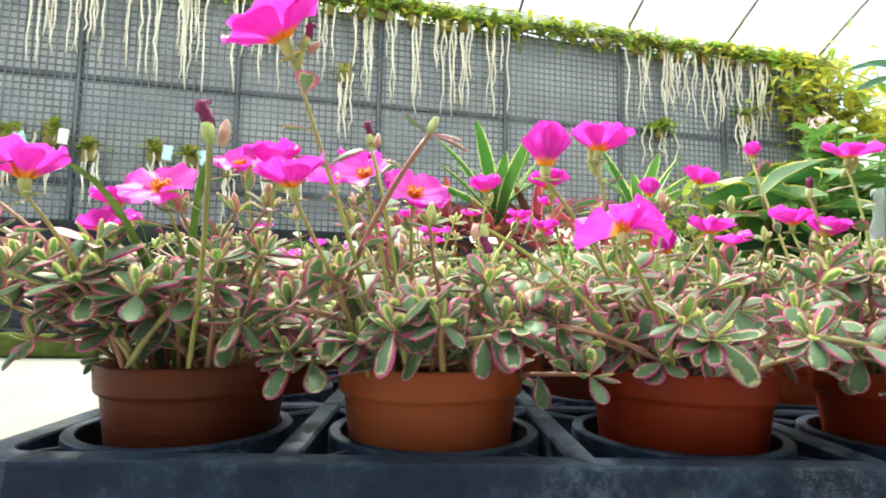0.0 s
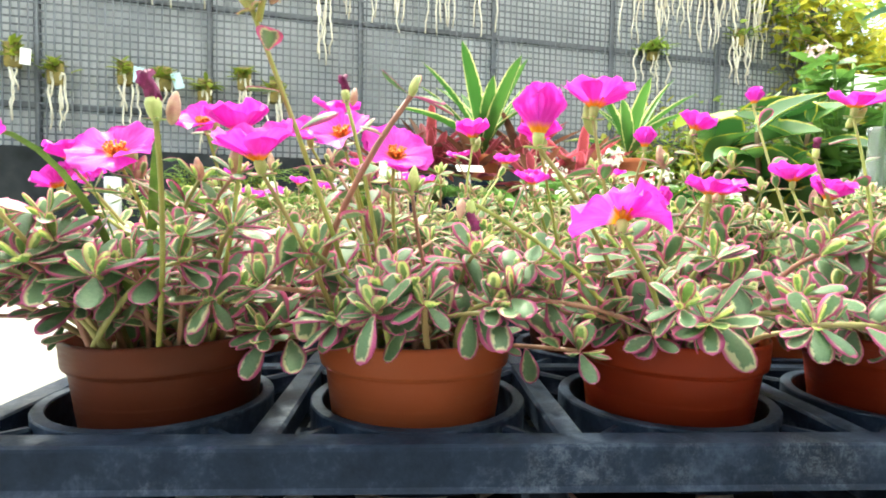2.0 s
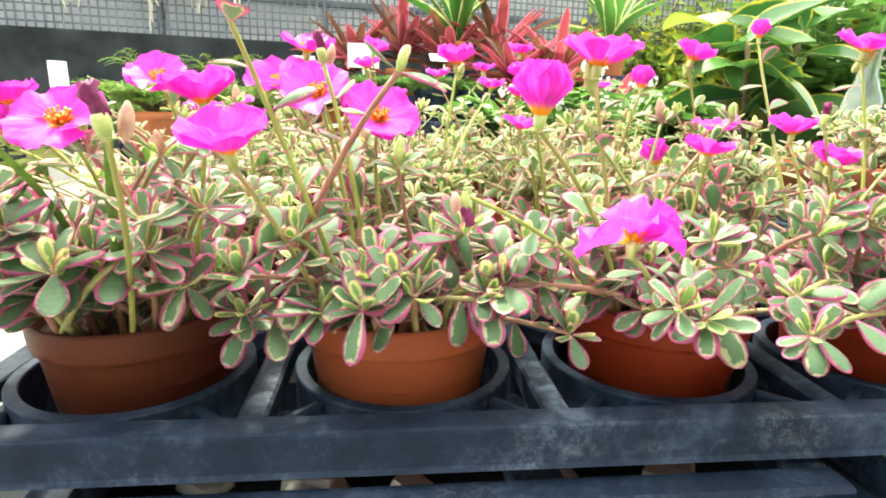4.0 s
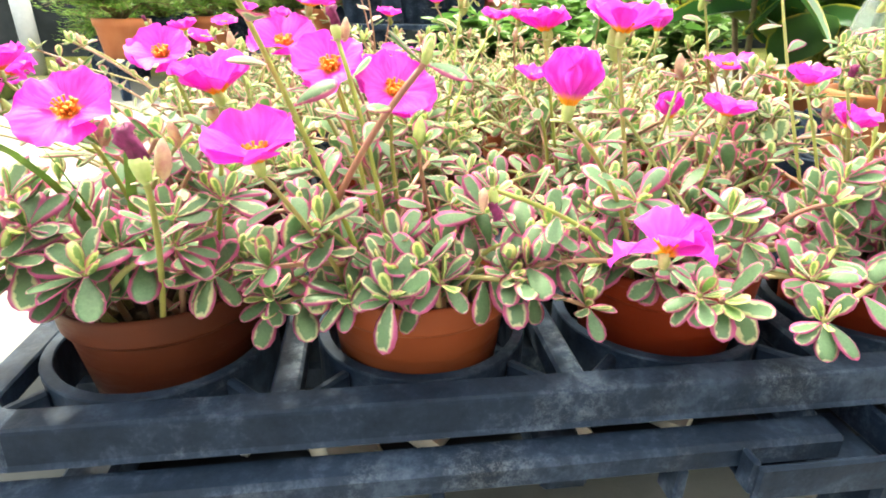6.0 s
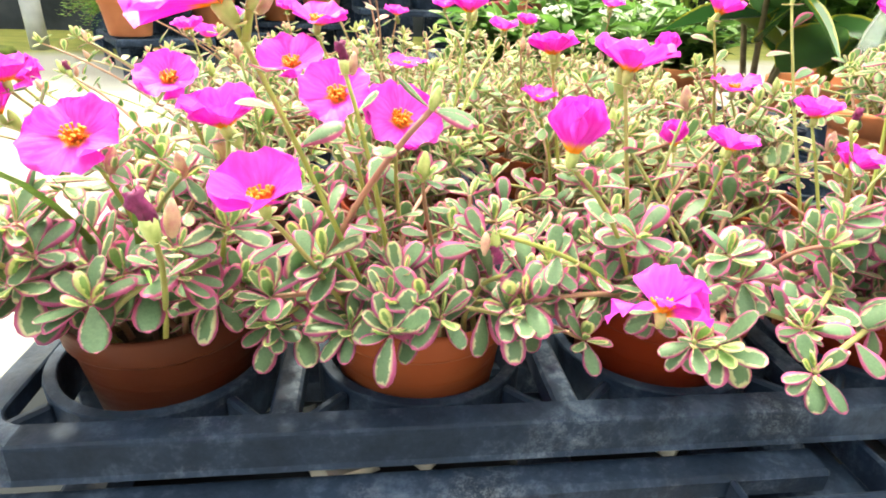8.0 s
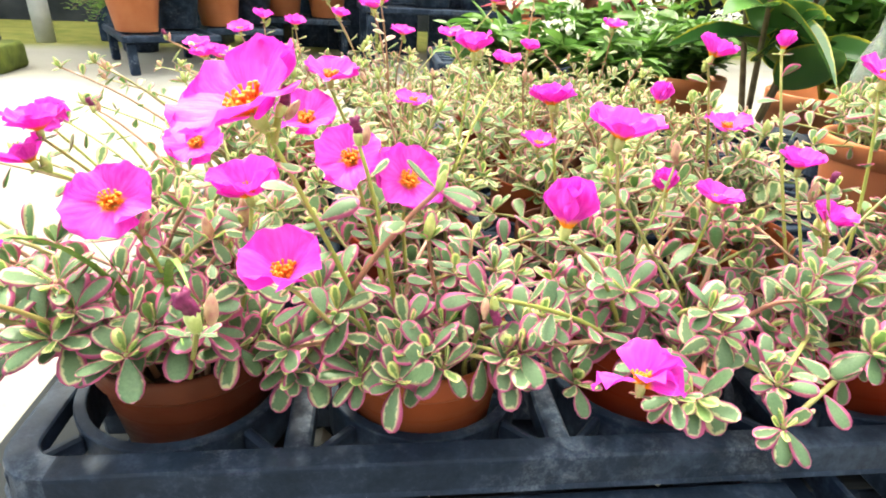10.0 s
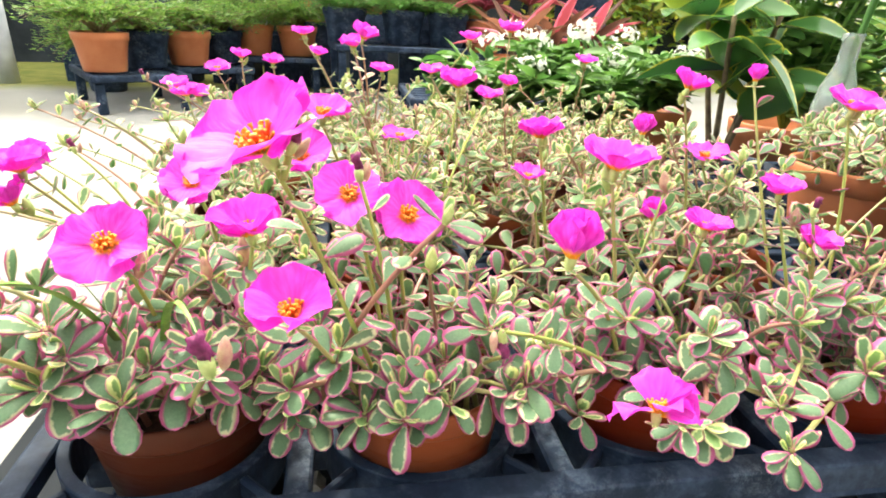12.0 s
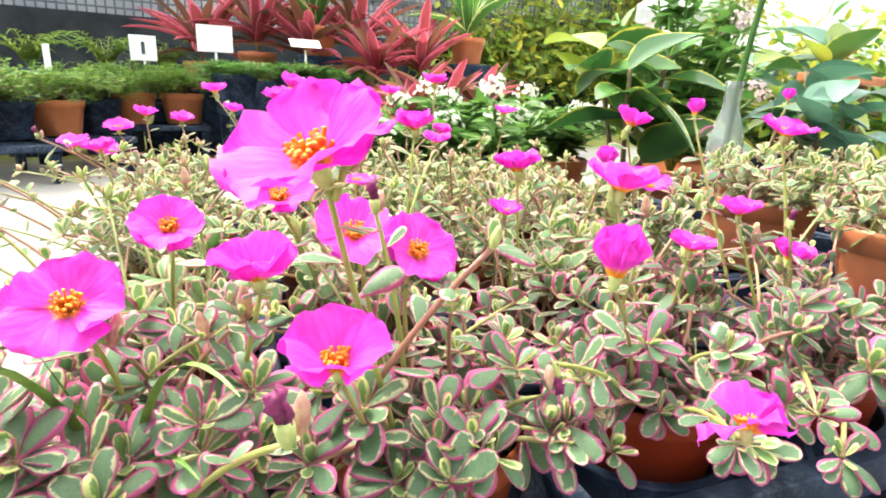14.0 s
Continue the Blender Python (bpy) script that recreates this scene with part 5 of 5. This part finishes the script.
for dx in (-0.14, 0.14):
    piece("post", from_bm("post", rounded_box(0.026, 0.026, 0.450, 0.003, 1), WOOD), shelf, pose(1.36, 1.24, 0, 0, 0, 20) @ pose(dx, 0, 0.026))

# ---- orchids and roots on the screen ----

def wall_point(x, z, off=0.06):
    return WALL @ Vector((x, -off, z))


def hanging_orchid(x, z, seed, strands, length, leaf_n=8, spread=0.14, mat=VINE, tag=None):
    r = random.Random(seed)
    p0 = wall_point(x, z)
    t = thing("mounted_orchid", tuple(p0), "orchid hung on the screen with long pale aerial roots", "orchid", "orchids hung on the screen")
    piece("mount", from_bm("mount", rounded_box(0.085, 0.05, 0.15, 0.012, 2), BARK), t, WALL @ Matrix.Translation((x, -0.055, z)))
    for k in range(strands):
        sx = x + r.gauss(0, spread * 0.5)
        ln = length * r.uniform(0.45, 1.0)
        pts = [wall_point(sx + r.gauss(0, 0.005) + 0.007 * math.sin(i * 0.9 + k), z - ln * i / 9, 0.07 + 0.012 * math.sin(i + k)) for i in range(10)]
        piece("root", mesh_of("root", *tube(pts, [0.0105 - 0.0004 * i for i in range(10)], 5), ROOT), t, Matrix())
    lv = []
    for k in range(leaf_n * 5):
        d = Vector((r.gauss(0, 1), r.gauss(0, 0.6) - 0.4, r.uniform(-0.2, 1.0)))
        lv.append((0, basis(p0 + Vector((r.gauss(0, spread * 0.5), r.gauss(0, 0.02), r.uniform(-0.02, 0.07))), d, (0, -0.4, 1), r.uniform(1.2, 2.4))))
    piece("foliage", cloud("foliage", [MIDLEAF], lv, mat), t, Matrix(), kind="stuff")
    if tag:
        piece("tag", from_bm("tag", rounded_box(0.058, 0.003, 0.095, 0.001, 1), tag), t, WALL @ pose(x + 0.09, -0.12, z - 0.02, 8, r.uniform(-35, 15), 0), "small plain tag")


for k in range(34):
    x = -3.5 + k * 0.205
    if 0.25 < x < 1.25:
        continue
    hanging_orchid(x + 0.04 * math.sin(k * 2.1), TOP - 0.02 + 0.015 * math.sin(k * 5.0), 200 + k, 5 if x < 1.2 else 6, 0.74 if x < 0.3 else 0.66, 7, 0.15)
for k, x in enumerate((-2.95, -2.72, -2.50, -2.12, -1.90, -1.66, -1.42, -1.22)):
    hanging_orchid(x, 1.02 + 0.05 * math.sin(k * 2.3) - 0.05 * (k > 2), 260 + k, 5, 0.40, 6, 0.06, FERN, (TAG_BLUE, WHITE, None, TAG_BLUE, TAG_BLUE, None, None, None)[k])
hanging_orchid(-0.92, 1.66, 300, 6, 0.55, 3, 0.06)
hanging_orchid(1.62, 1.48, 301, 6, 0.34, 16, 0.14, VINE)
hanging_orchid(2.42, 1.66, 302, 9, 0.40, 4, 0.12, VINE)

# creeper along the wall top and the yellow vine at its end
def creeper(name, points, n, spread, mats, label, seed, size=1.0, group=""):
    r = random.Random(seed)
    leaves, which, stems = [], [], []
    for k in range(n):
        i = r.randrange(len(points) - 1)
        p = Vector(points[i]).lerp(Vector(points[i + 1]), r.random())
        p = p + Vector((r.gauss(0, spread[0]), r.gauss(0, spread[1]), r.gauss(0, spread[2])))
        d = Vector((r.gauss(0, 1), r.gauss(0, 1) - 0.3, r.uniform(-0.9, 0.6)))
        leaves.append((0, basis(p, d, (r.gauss(0, 0.5), r.gauss(0, 0.5) - 0.3, 1), size * r.uniform(0.7, 1.5))))
        which.append(r.randrange(len(mats)))
    for k in range(14):
        pts = [Vector(p) + Vector((r.gauss(0, spread[0]), r.gauss(0, spread[1]), r.gauss(0, spread[2]))) for p in points]
        stems.append(tube(pts, [0.006] * len(pts), 5))
    t = thing(name, tuple(points[0]), label, "climbing plant", group)
    piece("vine_mass", mesh_of("vine_mass", *join(stems), WOOD), t, Matrix(), kind="stuff")
    piece("foliage", cloud("foliage", [MIDLEAF], leaves, list(mats), which), t, Matrix(), kind="stuff")


creeper("wall_creeper", [tuple(wall_point(x, TOP + 0.04, 0.05)) for x in (-3.8, -2, -0.5, 1.0, 2.2, 3.3)], 2600, (0.05, 0.05, 0.055), (VINE, VINE, VINE_YELLOW), "green creeper growing along the wall top", 5, 1.6)
creeper("yellow_vine", [tuple(wall_point(x, z, 0.15)) for x, z in ((2.9, 1.9), (3.3, 1.7), (3.6, 1.2), (3.5, 0.8), (3.9, 1.5), (4.4, 1.8), (4.2, 0.9), (5.0, 1.3))], 5200, (0.28, 0.22, 0.26), (VINE_YELLOW, VINE, VINE_YELLOW), "yellow-green vine spilling over the wall end", 6, 2.2)
creeper("green_vine", [tuple(wall_point(x, z, 0.2)) for x, z in ((1.1, 0.15), (1.5, 0.65), (1.8, 0.2), (2.2, 0.75), (2.6, 0.3), (3.0, 0.8), (3.4, 0.2))], 5200, (0.20, 0.12, 0.22), (VINE, VINE_YELLOW, VINE), "green vine covering the foot of the screen", 7, 1.7)
creeper("far_hedge", [(4.2, 4.8, 0.0), (4.8, 4.0, 0.25), (5.2, 3.2, 0.0), (5.4, 2.4, 0.3), (5.4, 1.4, 0.0), (5.6, 0.6, 0.3)], 7000, (0.35, 0.35, 0.32), (VINE, DARKLEAF, VINE_YELLOW), "dense green hedge beyond the nursery benches", 8, 2.6)

# standpipe at the mossy edge
pipe = thing("grey_pipe", (-1.95, 3.25, GROUND), "grey plastic pipe standing at the mossy floor edge", "pipe")
v, f = tube([(-1.95, 3.25, GROUND), (-1.95, 3.25, 0.34)], [0.045, 0.045], 20)
piece("tube", mesh_of("tube", v, f, STEEL), pipe, Matrix())

# mossy kerb at the far left of the floor, with a black slatted crate on it
MOSS = mottled("wet_moss", (0.035, 0.050, 0.010), (0.12, 0.15, 0.03), 14.0, 0.9, 0.2, 120.0, 0.9, 0.006)
KERB = pose(-2.18, 2.30, 0, 0, 0, 8)
kerb_bm = rounded_box(1.25, 0.22, 0.10, 0.018, 3)
bmesh.ops.subdivide_edges(kerb_bm, edges=[e for e in kerb_bm.edges if e.calc_length() > 0.5], cuts=40)
kerb_rng = random.Random(5)
for vert in kerb_bm.verts:
    if vert.co.z > 0:
        vert.co.z += kerb_rng.uniform(-0.006, 0.006)
kerb = thing("mossy_kerb", label="low concrete kerb overgrown with dark green moss", category="kerb", kind="structure", mesh=from_bm("mossy_kerb", kerb_bm, MOSS, True))
kerb.matrix_basis = KERB @ Matrix.Translation((0, 0, GROUND + 0.0495))
crate_m = KERB @ Matrix.Translation((0, 0.02, -0.1))
slat_crate = thing("slatted_crate", label="black plastic crate with slatted sides on the mossy kerb", category="crate")
slat_crate.matrix_basis = crate_m
ORIGIN[slat_crate] = crate_m
for z in (0.005, 0.030, 0.055, 0.080):
    for y in (-0.07, 0.07):
        box_at("slat", crate_m, 0, y, z, 1.1, 0.008, 0.010, MATTE_BLACK, slat_crate, 0.002)
for k in range(12):
    for y in (-0.062, 0.062):
        box_at("upright", crate_m, -0.55 + k * 0.1, y, 0.044, 0.010, 0.008, 0.086, MATTE_BLACK, slat_crate, 0.002)
box_at("base", crate_m, 0, 0, 0.004, 1.1, 0.116, 0.006, MATTE_BLACK, slat_crate, 0.002)
